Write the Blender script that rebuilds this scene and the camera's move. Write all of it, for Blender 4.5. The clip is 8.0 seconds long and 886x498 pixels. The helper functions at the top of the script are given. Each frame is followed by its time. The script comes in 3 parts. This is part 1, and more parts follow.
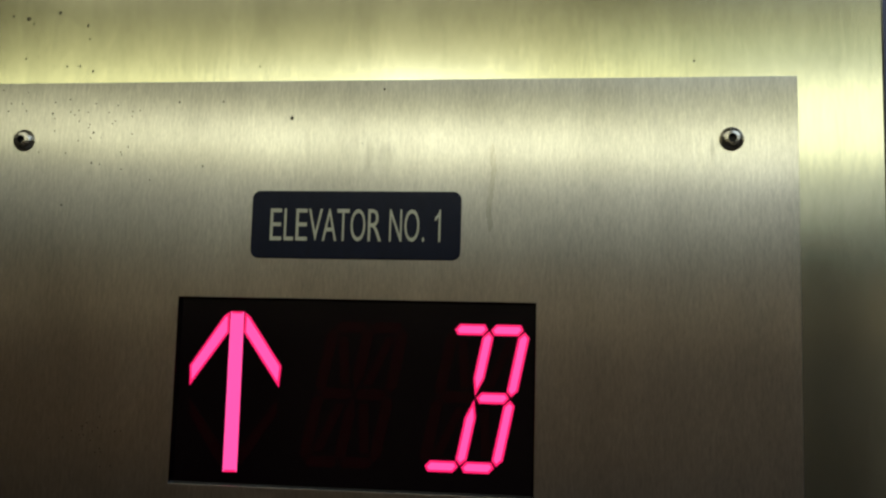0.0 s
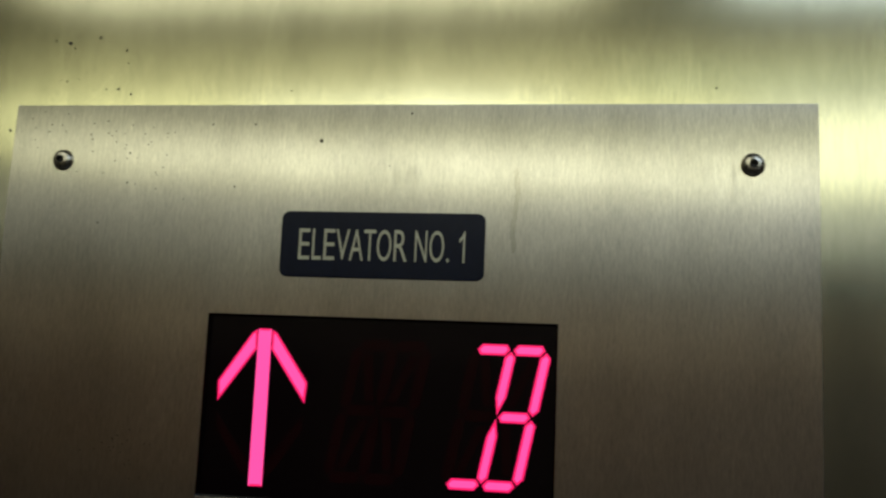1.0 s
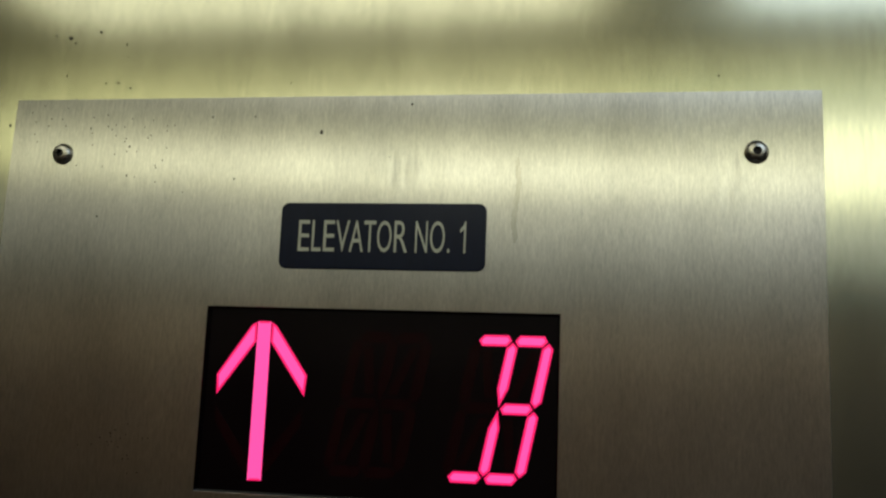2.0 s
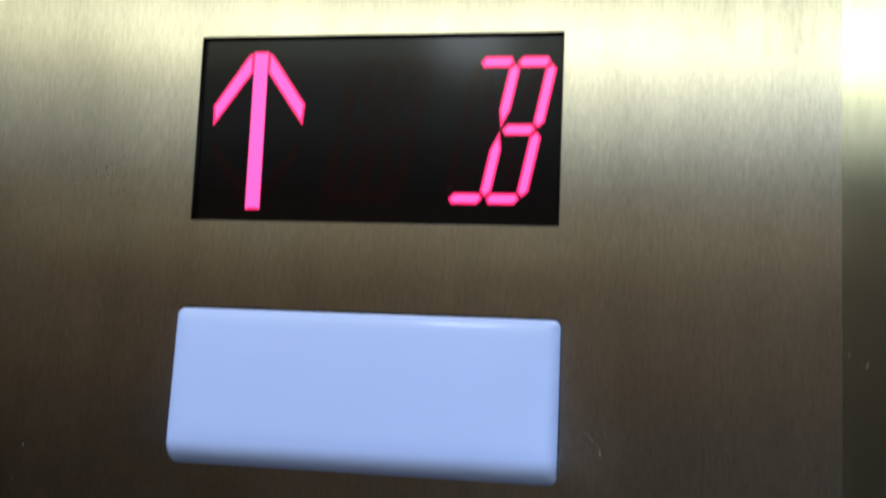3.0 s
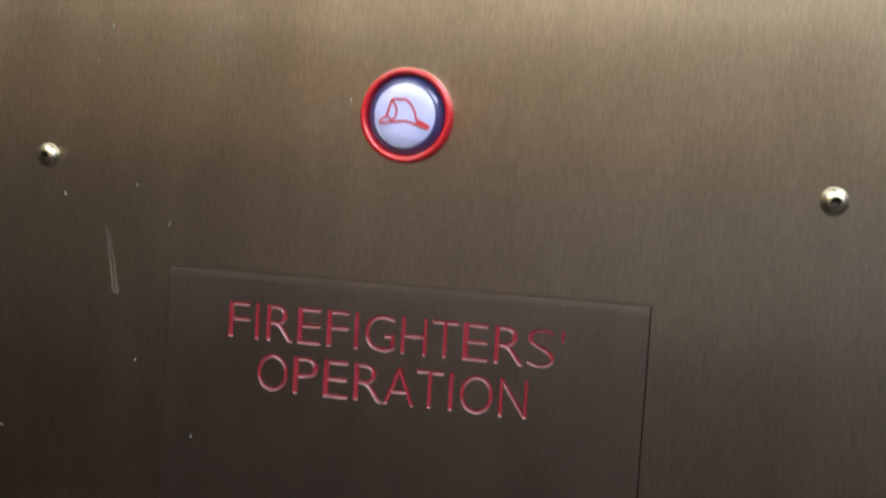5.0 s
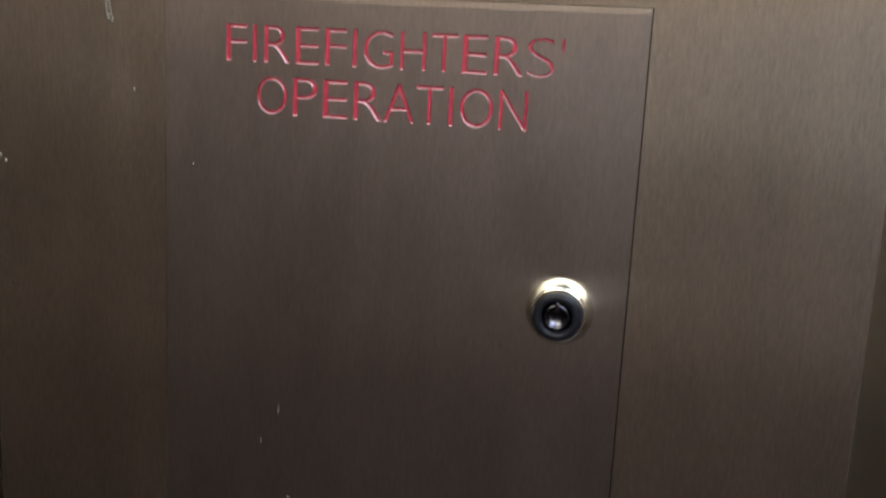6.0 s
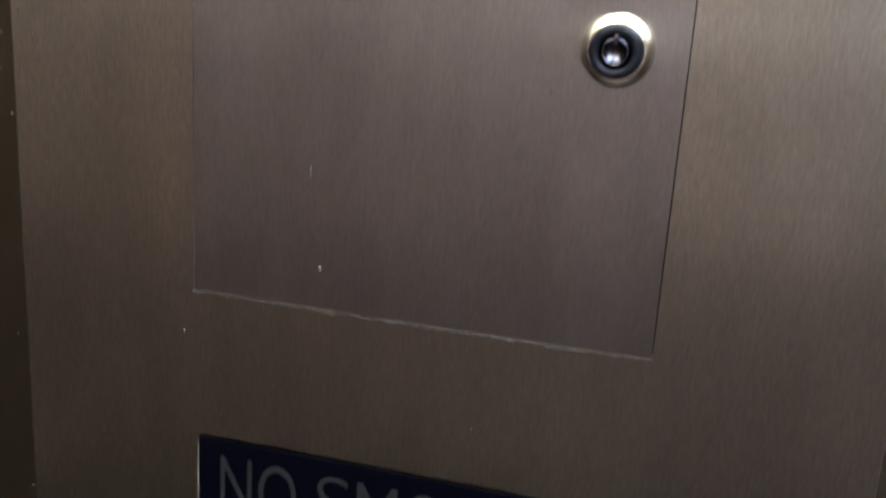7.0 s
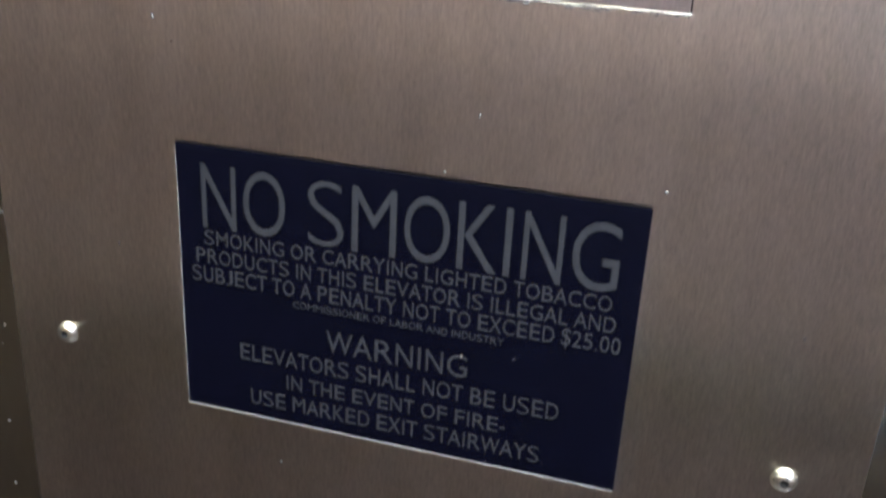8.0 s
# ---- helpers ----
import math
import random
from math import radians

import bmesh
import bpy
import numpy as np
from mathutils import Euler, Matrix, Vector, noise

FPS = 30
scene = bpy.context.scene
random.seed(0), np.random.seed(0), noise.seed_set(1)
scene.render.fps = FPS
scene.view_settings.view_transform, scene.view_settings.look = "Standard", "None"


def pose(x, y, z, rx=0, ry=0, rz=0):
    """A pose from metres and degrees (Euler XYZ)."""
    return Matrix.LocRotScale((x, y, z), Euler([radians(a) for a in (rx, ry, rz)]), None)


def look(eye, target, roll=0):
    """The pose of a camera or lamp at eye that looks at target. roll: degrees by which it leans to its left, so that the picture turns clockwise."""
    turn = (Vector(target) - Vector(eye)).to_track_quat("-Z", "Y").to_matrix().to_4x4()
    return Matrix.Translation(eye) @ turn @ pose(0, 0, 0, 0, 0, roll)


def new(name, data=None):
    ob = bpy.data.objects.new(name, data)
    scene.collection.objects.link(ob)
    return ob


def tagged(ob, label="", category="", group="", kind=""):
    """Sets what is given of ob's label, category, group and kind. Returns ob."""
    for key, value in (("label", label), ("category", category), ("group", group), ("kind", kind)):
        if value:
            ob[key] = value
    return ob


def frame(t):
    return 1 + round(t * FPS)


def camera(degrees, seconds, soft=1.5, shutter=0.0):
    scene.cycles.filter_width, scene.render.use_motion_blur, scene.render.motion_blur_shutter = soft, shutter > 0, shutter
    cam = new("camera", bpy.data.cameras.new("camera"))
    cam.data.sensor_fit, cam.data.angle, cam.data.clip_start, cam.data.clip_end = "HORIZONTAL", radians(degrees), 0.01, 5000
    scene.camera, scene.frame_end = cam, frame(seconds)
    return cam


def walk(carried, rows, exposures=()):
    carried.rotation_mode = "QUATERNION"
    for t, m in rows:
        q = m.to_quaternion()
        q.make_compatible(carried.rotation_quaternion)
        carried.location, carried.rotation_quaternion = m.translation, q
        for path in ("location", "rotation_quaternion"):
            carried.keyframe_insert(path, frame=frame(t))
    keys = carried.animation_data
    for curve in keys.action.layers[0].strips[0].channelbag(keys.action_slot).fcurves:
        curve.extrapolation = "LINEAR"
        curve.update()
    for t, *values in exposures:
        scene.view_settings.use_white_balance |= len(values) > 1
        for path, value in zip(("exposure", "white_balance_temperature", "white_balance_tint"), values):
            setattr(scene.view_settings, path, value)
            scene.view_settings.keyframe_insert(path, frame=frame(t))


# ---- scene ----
cam = camera(48.89, 8.0, soft=2.3, shutter=0.3)
PATH = [
    (0, look((0.0705, -0.3199, 1.9112), (0.0329, -0.0242, 1.9452), 1.52)),
    (0.5, look((0.0725, -0.3173, 1.9095), (0.0355, -0.0221, 1.9476), 2.09)),
    (1, look((0.0730, -0.3256, 1.9078), (0.0264, -0.0323, 1.9503), 2.49)),
    (1.2, look((0.0755, -0.3272, 1.9073), (0.0221, -0.0350, 1.9497), 2.65)),
    (2.3, look((0.0747, -0.3143, 1.8840), (0.0267, -0.0228, 1.9361), 2.36)),
    (2.5, look((0.0739, -0.3097, 1.8618), (0.0260, -0.0184, 1.9153), 2.43)),
    (3, look((0.0790, -0.3022, 1.8270), (0.0263, -0.0086, 1.8591), 2.43)),
    (3.5, look((0.0811, -0.2925, 1.7972), (0.0193, 0.0007, 1.8114), 3.01)),
    (4, look((0.0791, -0.2956, 1.7755), (0.0133, -0.0029, 1.7759), 3.39)),
    (4.2, look((0.0778, -0.2952, 1.7698), (0.0072, -0.0036, 1.7669), 3.27)),
    (5.3, look((0.0787, -0.2849, 1.7084), (0.0141, 0.0068, 1.6803), 3.50)),
    (5.5, look((0.0802, -0.2864, 1.7001), (0.0158, 0.0041, 1.6622), 3.34)),
    (5.7, look((0.0868, -0.2848, 1.6936), (0.0160, 0.0024, 1.6435), 2.94)),
    (6, look((0.0850, -0.2898, 1.6815), (0.0196, -0.0032, 1.6215), 2.93)),
    (6.5, look((0.0840, -0.2904, 1.6480), (0.0137, -0.0057, 1.5851), 3.77)),
    (7, look((0.0821, -0.2820, 1.6208), (0.0101, -0.0018, 1.5414), 3.70)),
    (7.2, look((0.0816, -0.2777, 1.6050), (0.0082, -0.0001, 1.5181), 3.57)),
    (7.5, look((0.0842, -0.2678, 1.5801), (0.0099, 0.0062, 1.4830), 3.38)),
    (8, look((0.0845, -0.2613, 1.5528), (0.0127, 0.0060, 1.4371), 3.19)),
]
# The clip's camera opens up as it passes the lamp lens and the dark lower half.
EXPOSURES = [(0.0, 0.05, 5800, 8), (1.2, -0.05, 5800, 8), (2.5, 0.10, 5650, 8), (3.0, 0.62, 5600, 11), (3.5, 0.6, 5850, 13), (4.0, 1.0, 5950, 16),
             (5.3, 2.55, 5800, 16), (6.5, 3.2, 5550, 17), (7.0, 3.65, 5350, 17), (7.5, 4.2, 5100, 18), (8.0, 4.95, 5050, 18)]
walk(cam, PATH, EXPOSURES)

# ---- light of the cab: a luminous valance with one bright bulb on the rear wall, and two ceiling panels, one warm, one cool ----
world = bpy.data.worlds.new("world")
scene.world = world
world.use_nodes = True
world.node_tree.nodes["Background"].inputs[0].default_value = (0.02, 0.02, 0.02, 1)
world.node_tree.nodes["Background"].inputs[1].default_value = 0.2
PANEL_LIGHT = 2.3
CEILING_LIGHT = 1.35
LENS_GLOW = 0.31
SEGMENT_GLOW = 1.5


# ---- materials ----
def mat(name):
    m = bpy.data.materials.new(name)
    m.use_nodes = True
    nt = m.node_tree
    return m, nt, nt.nodes["Principled BSDF"]


def node(nt, kind, **values):
    n = nt.nodes.new(kind)
    for k, v in values.items():
        n.inputs[k].default_value = v
    return n


def noise_of(nt, scale, detail=3.0, rough=0.55, seed=0.0):
    """A noise in metres, stretched by the three scales."""
    tc = nt.nodes.new("ShaderNodeTexCoord")
    mp = nt.nodes.new("ShaderNodeMapping")
    mp.inputs["Scale"].default_value = scale
    mp.inputs["Location"].default_value = (seed, seed * 0.7, seed * 1.3)
    nt.links.new(tc.outputs["Object"], mp.inputs["Vector"])
    nz = node(nt, "ShaderNodeTexNoise", Scale=1.0, Detail=detail, Roughness=rough)
    nt.links.new(mp.outputs[0], nz.inputs["Vector"])
    return nz.outputs["Fac"]


def remap(nt, value, a, b, lo=0.3, hi=0.7):
    r = node(nt, "ShaderNodeMapRange")
    r.inputs["From Min"].default_value, r.inputs["From Max"].default_value = lo, hi
    r.inputs["To Min"].default_value, r.inputs["To Max"].default_value = a, b
    nt.links.new(value, r.inputs["Value"])
    return r.outputs["Result"]


def math_of(nt, op, a, b):
    n = nt.nodes.new("ShaderNodeMath")
    n.operation = op
    for i, v in enumerate((a, b)):
        if isinstance(v, (int, float)):
            n.inputs[i].default_value = v
        else:
            nt.links.new(v, n.inputs[i])
    return n.outputs[0]


def tint(nt, colour, factor):
    """colour times a factor socket"""
    n = nt.nodes.new("ShaderNodeVectorMath")
    n.operation = "SCALE"
    n.inputs[0].default_value = colour
    nt.links.new(factor, n.inputs["Scale"])
    return n.outputs[0]


def bump(nt, bsdf, height, strength, distance):
    b = node(nt, "ShaderNodeBump", Strength=strength, Distance=distance)
    nt.links.new(height, b.inputs["Height"])
    nt.links.new(b.outputs[0], bsdf.inputs["Normal"])


def brushed(name, colour, rough, aniso, streak=0.10, relief=0.00002, seed=0.0, uneven=1.0, smudge=0.0):
    """Satin metal with its grain upright: gloss spreads sideways. smudge: how much duller the wiped and handled patches are."""
    m, nt, b = mat(name)
    b.inputs["Metallic"].default_value = 1.0
    b.inputs["Anisotropic"].default_value = aniso
    tan = nt.nodes.new("ShaderNodeCombineXYZ")
    tan.inputs[0].default_value = 1.0
    nt.links.new(tan.outputs[0], b.inputs["Tangent"])
    grain = noise_of(nt, (1000, 300, 170), 4, 0.65, seed)
    fine = noise_of(nt, (2800, 800, 520), 3, 0.6, seed + 3)
    blotch = noise_of(nt, (16, 16, 9), 4, 0.6, seed + 7)
    smear = noise_of(nt, (60, 60, 14), 3, 0.6, seed + 11)
    both = math_of(nt, "ADD", math_of(nt, "MULTIPLY", grain, 0.6), math_of(nt, "MULTIPLY", fine, 0.4))
    f = math_of(nt, "MULTIPLY", remap(nt, both, 1 - streak, 1 + streak), remap(nt, blotch, 0.89, 1.07))
    f = math_of(nt, "MULTIPLY", f, remap(nt, smear, 0.90, 1.06))
    nt.links.new(tint(nt, colour, f), b.inputs["Base Color"])
    r = math_of(nt, "ADD", remap(nt, blotch, rough - 0.025 * uneven, rough + 0.03 * uneven), remap(nt, both, -0.02 * uneven, 0.02 * uneven))
    if smudge:
        patch = remap(nt, noise_of(nt, (22, 22, 30), 6, 0.62, seed + 13), 0.0, 1.0, 0.54, 0.70)
        wiped = remap(nt, noise_of(nt, (420, 420, 26), 3, 0.6, seed + 17), 0.0, 1.0, 0.42, 0.62)
        r = math_of(nt, "ADD", r, math_of(nt, "MULTIPLY", math_of(nt, "MULTIPLY", patch, wiped), smudge))
    nt.links.new(r, b.inputs["Roughness"])
    if relief:
        bump(nt, b, noise_of(nt, (2200, 700, 45), 2, 0.5, seed + 5), 0.5, relief)
    return m


def plain(name, colour, rough=0.5, metal=0.0, coat=0.0, vary=0.06, scale=(90, 90, 90), relief=0.0, spec=0.5):
    m, nt, b = mat(name)
    b.inputs["Metallic"].default_value = metal
    b.inputs["Coat Weight"].default_value = coat
    b.inputs["Specular IOR Level"].default_value = spec
    b.inputs["Coat Roughness"].default_value = 0.08
    n1, n2 = noise_of(nt, scale, 4), noise_of(nt, tuple(v * 9 for v in scale), 2, 0.5, 5)
    f = math_of(nt, "MULTIPLY", remap(nt, n1, 1 - vary, 1 + vary), remap(nt, n2, 1 - vary / 2, 1 + vary / 2))
    nt.links.new(tint(nt, colour, f), b.inputs["Base Color"])
    nt.links.new(remap(nt, n2, max(rough - 0.05, 0.02), rough + 0.06), b.inputs["Roughness"])
    if relief:
        bump(nt, b, n2, 0.4, relief)
    return m


def glowing(name, colour, strength, base, rough=0.3):
    m, nt, b = mat(name)
    b.inputs["Base Color"].default_value = (*base, 1)
    b.inputs["Roughness"].default_value = rough
    b.inputs["Emission Color"].default_value = (*colour, 1)
    b.inputs["Emission Strength"].default_value = strength
    return m


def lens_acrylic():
    """Frosted acrylic over a small lamp; its glow is dimmed at the lower and right borders to imitate their shade.
    Heights are from the lens's foot.
    """
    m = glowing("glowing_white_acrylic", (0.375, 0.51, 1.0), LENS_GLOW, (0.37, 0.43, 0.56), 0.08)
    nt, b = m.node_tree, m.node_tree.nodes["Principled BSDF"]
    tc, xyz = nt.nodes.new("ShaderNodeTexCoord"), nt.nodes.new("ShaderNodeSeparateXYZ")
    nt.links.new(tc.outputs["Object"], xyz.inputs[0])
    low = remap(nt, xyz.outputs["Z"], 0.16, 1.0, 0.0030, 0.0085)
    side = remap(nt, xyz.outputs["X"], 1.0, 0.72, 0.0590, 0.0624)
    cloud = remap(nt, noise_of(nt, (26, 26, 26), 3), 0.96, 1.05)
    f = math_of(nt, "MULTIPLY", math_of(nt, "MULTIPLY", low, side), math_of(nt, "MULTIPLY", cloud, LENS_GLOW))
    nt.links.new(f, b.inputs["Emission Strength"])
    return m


def smoked_acrylic():
    """Even, glossy, nearly black plastic."""
    m = plain("smoked_red_acrylic", (0.0016, 0.0006, 0.0012), 0.13, 0, 0.0, 0.1, (200, 200, 200), 0.0, 0.19)
    nt, b = m.node_tree, m.node_tree.nodes["Principled BSDF"]
    nt.links.remove(b.inputs["Roughness"].links[0])
    b.inputs["Roughness"].default_value = 0.13
    b.inputs["Specular Tint"].default_value = (0.86, 0.90, 1.0, 1)
    return m


STEEL_PLATE = brushed("satin_steel_faceplate", (0.545, 0.513, 0.428), 0.292, 1.0, 0.22, 0.00003, 1.0, 0.25, 0.10)
STEEL_WALL = brushed("satin_steel_wall", (0.58, 0.56, 0.40), 0.152, 0.55, 0.12, 0.0, 4.0, 0.12)
STEEL_DOOR = brushed("satin_steel_cabinet_door", (0.47, 0.45, 0.42), 0.33, 0.95, 0.16, 0.00002, 9.0, 0.6)
STEEL_BRIGHT = plain("polished_screw_steel", (0.46, 0.43, 0.34), 0.28, 1.0, 0, 0.10, (400, 400, 400))
CHROME = plain("chrome", (0.72, 0.68, 0.56), 0.13, 1.0, 0, 0.05, (300, 300, 300))
LINER = plain("polished_edge", (0.34, 0.32, 0.30), 0.10, 1.0, 0, 0.08, (400, 400, 400))
CORE = plain("lock_core_steel", (0.065, 0.063, 0.075), 0.20, 1.0, 0, 0.15, (500, 500, 500))
BLACK = plain("black_gap_fill", (0.006, 0.006, 0.008), 0.20, 0, 0.0, 0.2, (300, 300, 300))
LOCK_BLACK = plain("black_lock_ring", (0.006, 0.006, 0.008), 0.30, 0, 0.0, 0.2, (300, 300, 300), 0.0, 0.10)
SOCKET = plain("dark_socket", (0.02, 0.019, 0.017), 0.5, 0.6, 0, 0.2, (300, 300, 300))
WINDOW = smoked_acrylic()
LIT = glowing("lit_segment", (1.0, 0.062, 0.26), SEGMENT_GLOW, (0.05, 0.002, 0.01))
LIT_RIM = glowing("lit_segment_rim", (1.0, 0.006, 0.11), SEGMENT_GLOW * 0.75, (0.05, 0.002, 0.01))
UNLIT = plain("unlit_segment", (0.008, 0.0005, 0.0013), 0.13, 0, 0, 0.15, (300, 300, 300), 0.0, 0.15)
BADGE = plain("dark_blue_grey_engraving_plastic", (0.006, 0.008, 0.018), 0.20, 0, 0.0, 0.12, (500, 500, 120), 0.00001, 0.14)
BADGE_TEXT = plain("cream_engraved_lettering", (0.42, 0.405, 0.29), 0.5, 0, 0, 0.10, (600, 600, 600))
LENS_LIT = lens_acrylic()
RED = plain("red_plastic", (0.46, 0.014, 0.022), 0.24, 0, 0.5, 0.08, (200, 200, 200))
CAP = plain("white_button_plastic", (0.42, 0.44, 0.74), 0.3, 0, 0.3, 0.03, (200, 200, 200))
CHANNEL = plain("smoked_clear_plastic", (0.030, 0.034, 0.115), 0.06, 0, 1.0, 0.1, (200, 200, 200))
RED_INK = plain("red_ink", (0.42, 0.03, 0.04), 0.5, 0, 0, 0.12, (700, 700, 700))
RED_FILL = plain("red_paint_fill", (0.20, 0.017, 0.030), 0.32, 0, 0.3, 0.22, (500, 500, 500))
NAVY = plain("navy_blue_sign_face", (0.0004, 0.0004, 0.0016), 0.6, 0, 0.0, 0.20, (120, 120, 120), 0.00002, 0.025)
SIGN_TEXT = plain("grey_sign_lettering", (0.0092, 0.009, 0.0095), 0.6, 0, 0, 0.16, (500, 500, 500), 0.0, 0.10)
ALUMINIUM = plain("pale_plastic_core", (0.30, 0.30, 0.30), 0.5, 0, 0, 0.08, (400, 400, 400))
DARK_DIRT = plain("dark_dirt", (0.035, 0.028, 0.020), 0.8, 0, 0, 0.3, (900, 900, 900))
MID_FLECK = plain("half_dimmed_dried_paint", (0.115, 0.102, 0.080), 0.7, 0, 0, 0.25, (900, 900, 900))
DIMMED_FLECK = plain("dimmed_dried_paint", (0.050, 0.044, 0.036), 0.7, 0, 0, 0.25, (900, 900, 900))
PALE_FLECK = plain("pale_dried_paint", (0.21, 0.19, 0.15), 0.7, 0, 0, 0.25, (900, 900, 900))
WORN = plain("rubbed_bare_edge", (0.030, 0.028, 0.026), 0.6, 0, 0, 0.3, (900, 900, 300))
SMEAR = plain("pale_dried_drip", (0.068, 0.059, 0.046), 0.6, 0, 0, 0.3, (900, 900, 300))
FLANK_HIGHLIGHT = plain("pinkish_flank_highlight", (0.34, 0.20, 0.205), 0.45, 0.5, 0, 0.2, (700, 700, 700))
SHADED_RIM = plain("shaded_steel_edge", (0.20, 0.18, 0.155), 0.55, 0.7, 0, 0.3, (400, 400, 400))
SCUFF = brushed("rubbed_steel", (0.66, 0.61, 0.50), 0.50, 0.45, 0.15, 0.0, 6.0)
DRIP = brushed("dull_dried_drip", (0.46, 0.425, 0.34), 0.31, 1.0, 0.20, 0.0, 2.0, 0.3)
DOOR_BLUE = plain("dark_blue_door_paint", (0.030, 0.034, 0.095), 0.45, 0, 0.1, 0.08, (40, 40, 40))
# rear wall tones paint a light falloff by height, to show in the steel
REFLECTED_BROWN = plain("brown_reflection_tone", (0.31, 0.192, 0.118), 0.45, 0, 0.0, 0.25, (30, 30, 2.0))
REFLECTED_TAN = plain("tan_reflection_tone", (0.50, 0.332, 0.212), 0.45, 0, 0.0, 0.25, (30, 30, 2.0))
REFLECTED_PALE = plain("pale_reflection_tone", (0.80, 0.60, 0.40), 0.45, 0, 0.0, 0.25, (30, 30, 2.0))
REFLECTED_GREYISH = plain("greyish_reflection_tone", (0.45, 0.362, 0.275), 0.45, 0, 0.0, 0.25, (30, 30, 2.0))
REFLECTED_BLACKISH = plain("blackish_reflection_tone", (0.022, 0.0145, 0.0105), 0.45, 0, 0.0, 0.05, (30, 30, 2.0))
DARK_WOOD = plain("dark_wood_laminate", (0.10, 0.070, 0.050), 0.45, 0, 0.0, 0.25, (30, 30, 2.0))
REFLECTED_BAND = plain("pale_grey_reflection_band", (0.80, 0.79, 0.69), 0.55, 0, 0, 0.06, (20, 20, 20))
CARPET = plain("grey_vinyl_floor", (0.22, 0.195, 0.18), 0.5, 0, 0.0, 0.2, (40, 40, 40), 0.0005)
CEILING = plain("dark_bronze_ceiling_paint", (0.16, 0.14, 0.10), 0.6, 0, 0, 0.06, (15, 15, 15))
DIFFUSER = glowing("valance_diffuser", (1.0, 0.95, 0.52), PANEL_LIGHT * 0.80, (0.7, 0.68, 0.6), 0.4)
DIFFUSER_HOT = glowing("valance_diffuser_over_the_tube", (1.0, 0.96, 0.64), PANEL_LIGHT * 0.95, (0.7, 0.68, 0.6), 0.4)
# lower rear wall tones, darker downwards so that the reflections dim there
REFLECTED_WARM = plain("warm_grey_reflection_tone", (0.40, 0.288, 0.230), 0.5, 0, 0, 0.12, (25, 25, 4))
REFLECTED_WARM_MID = plain("warm_mid_reflection_tone", (0.235, 0.165, 0.132), 0.5, 0, 0, 0.12, (25, 25, 4))
REFLECTED_WARM_LOW = plain("warm_low_reflection_tone", (0.136, 0.100, 0.086), 0.5, 0, 0, 0.12, (25, 25, 4))
REFLECTED_COOL = plain("grey_reflection_tone", (0.37, 0.325, 0.285), 0.5, 0, 0, 0.12, (25, 25, 4))
REFLECTED_WARM_DARK = plain("dark_reflection_tone", (0.085, 0.050, 0.034), 0.5, 0, 0, 0.12, (25, 25, 4))
BULB = glowing("warm_ceiling_panel", (1.0, 0.95, 0.74), CEILING_LIGHT, (0.7, 0.68, 0.6), 0.4)
DIFFUSER_TUBE = glowing("valance_diffuser_at_the_lamp", (1.0, 0.97, 0.80), PANEL_LIGHT * 4.2, (0.7, 0.68, 0.6), 0.4)
# glows for strips that are no lamps: light spill above and below the valance
SPILL_GLOW = glowing("dim_spill_glow", (1.0, 0.93, 0.48), PANEL_LIGHT * 0.30, (0.6, 0.58, 0.45), 0.4)
SPILL_GLOW_FAINT = glowing("faint_spill_glow", (1.0, 0.92, 0.48), PANEL_LIGHT * 0.185, (0.6, 0.58, 0.45), 0.4)
LIP_GLOW = glowing("pale_lip_glow", (1.0, 0.97, 0.82), PANEL_LIGHT * 0.11, (0.8, 0.79, 0.69), 0.4)
SPILL_GLOW_COOL = glowing("dim_greenish_spill_glow", (0.93, 0.97, 0.56), PANEL_LIGHT * 0.33, (0.6, 0.6, 0.48), 0.4)
BULB_COOL = glowing("cool_ceiling_panel", (0.78, 0.88, 1.0), CEILING_LIGHT * 1.6, (0.7, 0.7, 0.7), 0.4)
DIFFUSER_COOL = glowing("cool_valance_diffuser", (0.95, 0.98, 0.92), PANEL_LIGHT, (0.7, 0.7, 0.7), 0.4)


# ---- mesh helpers ----
ORIGIN = {}


def thing(name, at, label, category, group="", kind=""):
    ob = new(name)
    ob.empty_display_size = 0.02
    ob.location = at
    ORIGIN[ob] = Vector(at)
    return tagged(ob, label, category, group, kind)


def mesh_of(name, bm, material, smooth=False):
    me = bpy.data.meshes.new(name)
    bmesh.ops.recalc_face_normals(bm, faces=bm.faces)
    for f in bm.faces:
        f.smooth = smooth
    bm.to_mesh(me)
    bm.free()
    me.materials.append(material)
    return me


def part(name, bm, material, parent, label="", smooth=False):
    """One mesh under a thing or a part; bm is in world metres."""
    o = ORIGIN[parent]
    bmesh.ops.translate(bm, verts=bm.verts, vec=-o)
    ob = new(name, mesh_of(name, bm, material, smooth))
    ob.parent = parent
    ORIGIN[ob] = o
    return tagged(ob, label)


def single(name, bm, material, label, category, kind="", smooth=False):
    """A top-level thing of one mesh, in world metres."""
    ob = new(name, mesh_of(name, bm, material, smooth))
    ORIGIN[ob] = Vector((0, 0, 0))
    return tagged(ob, label, category, "", kind)


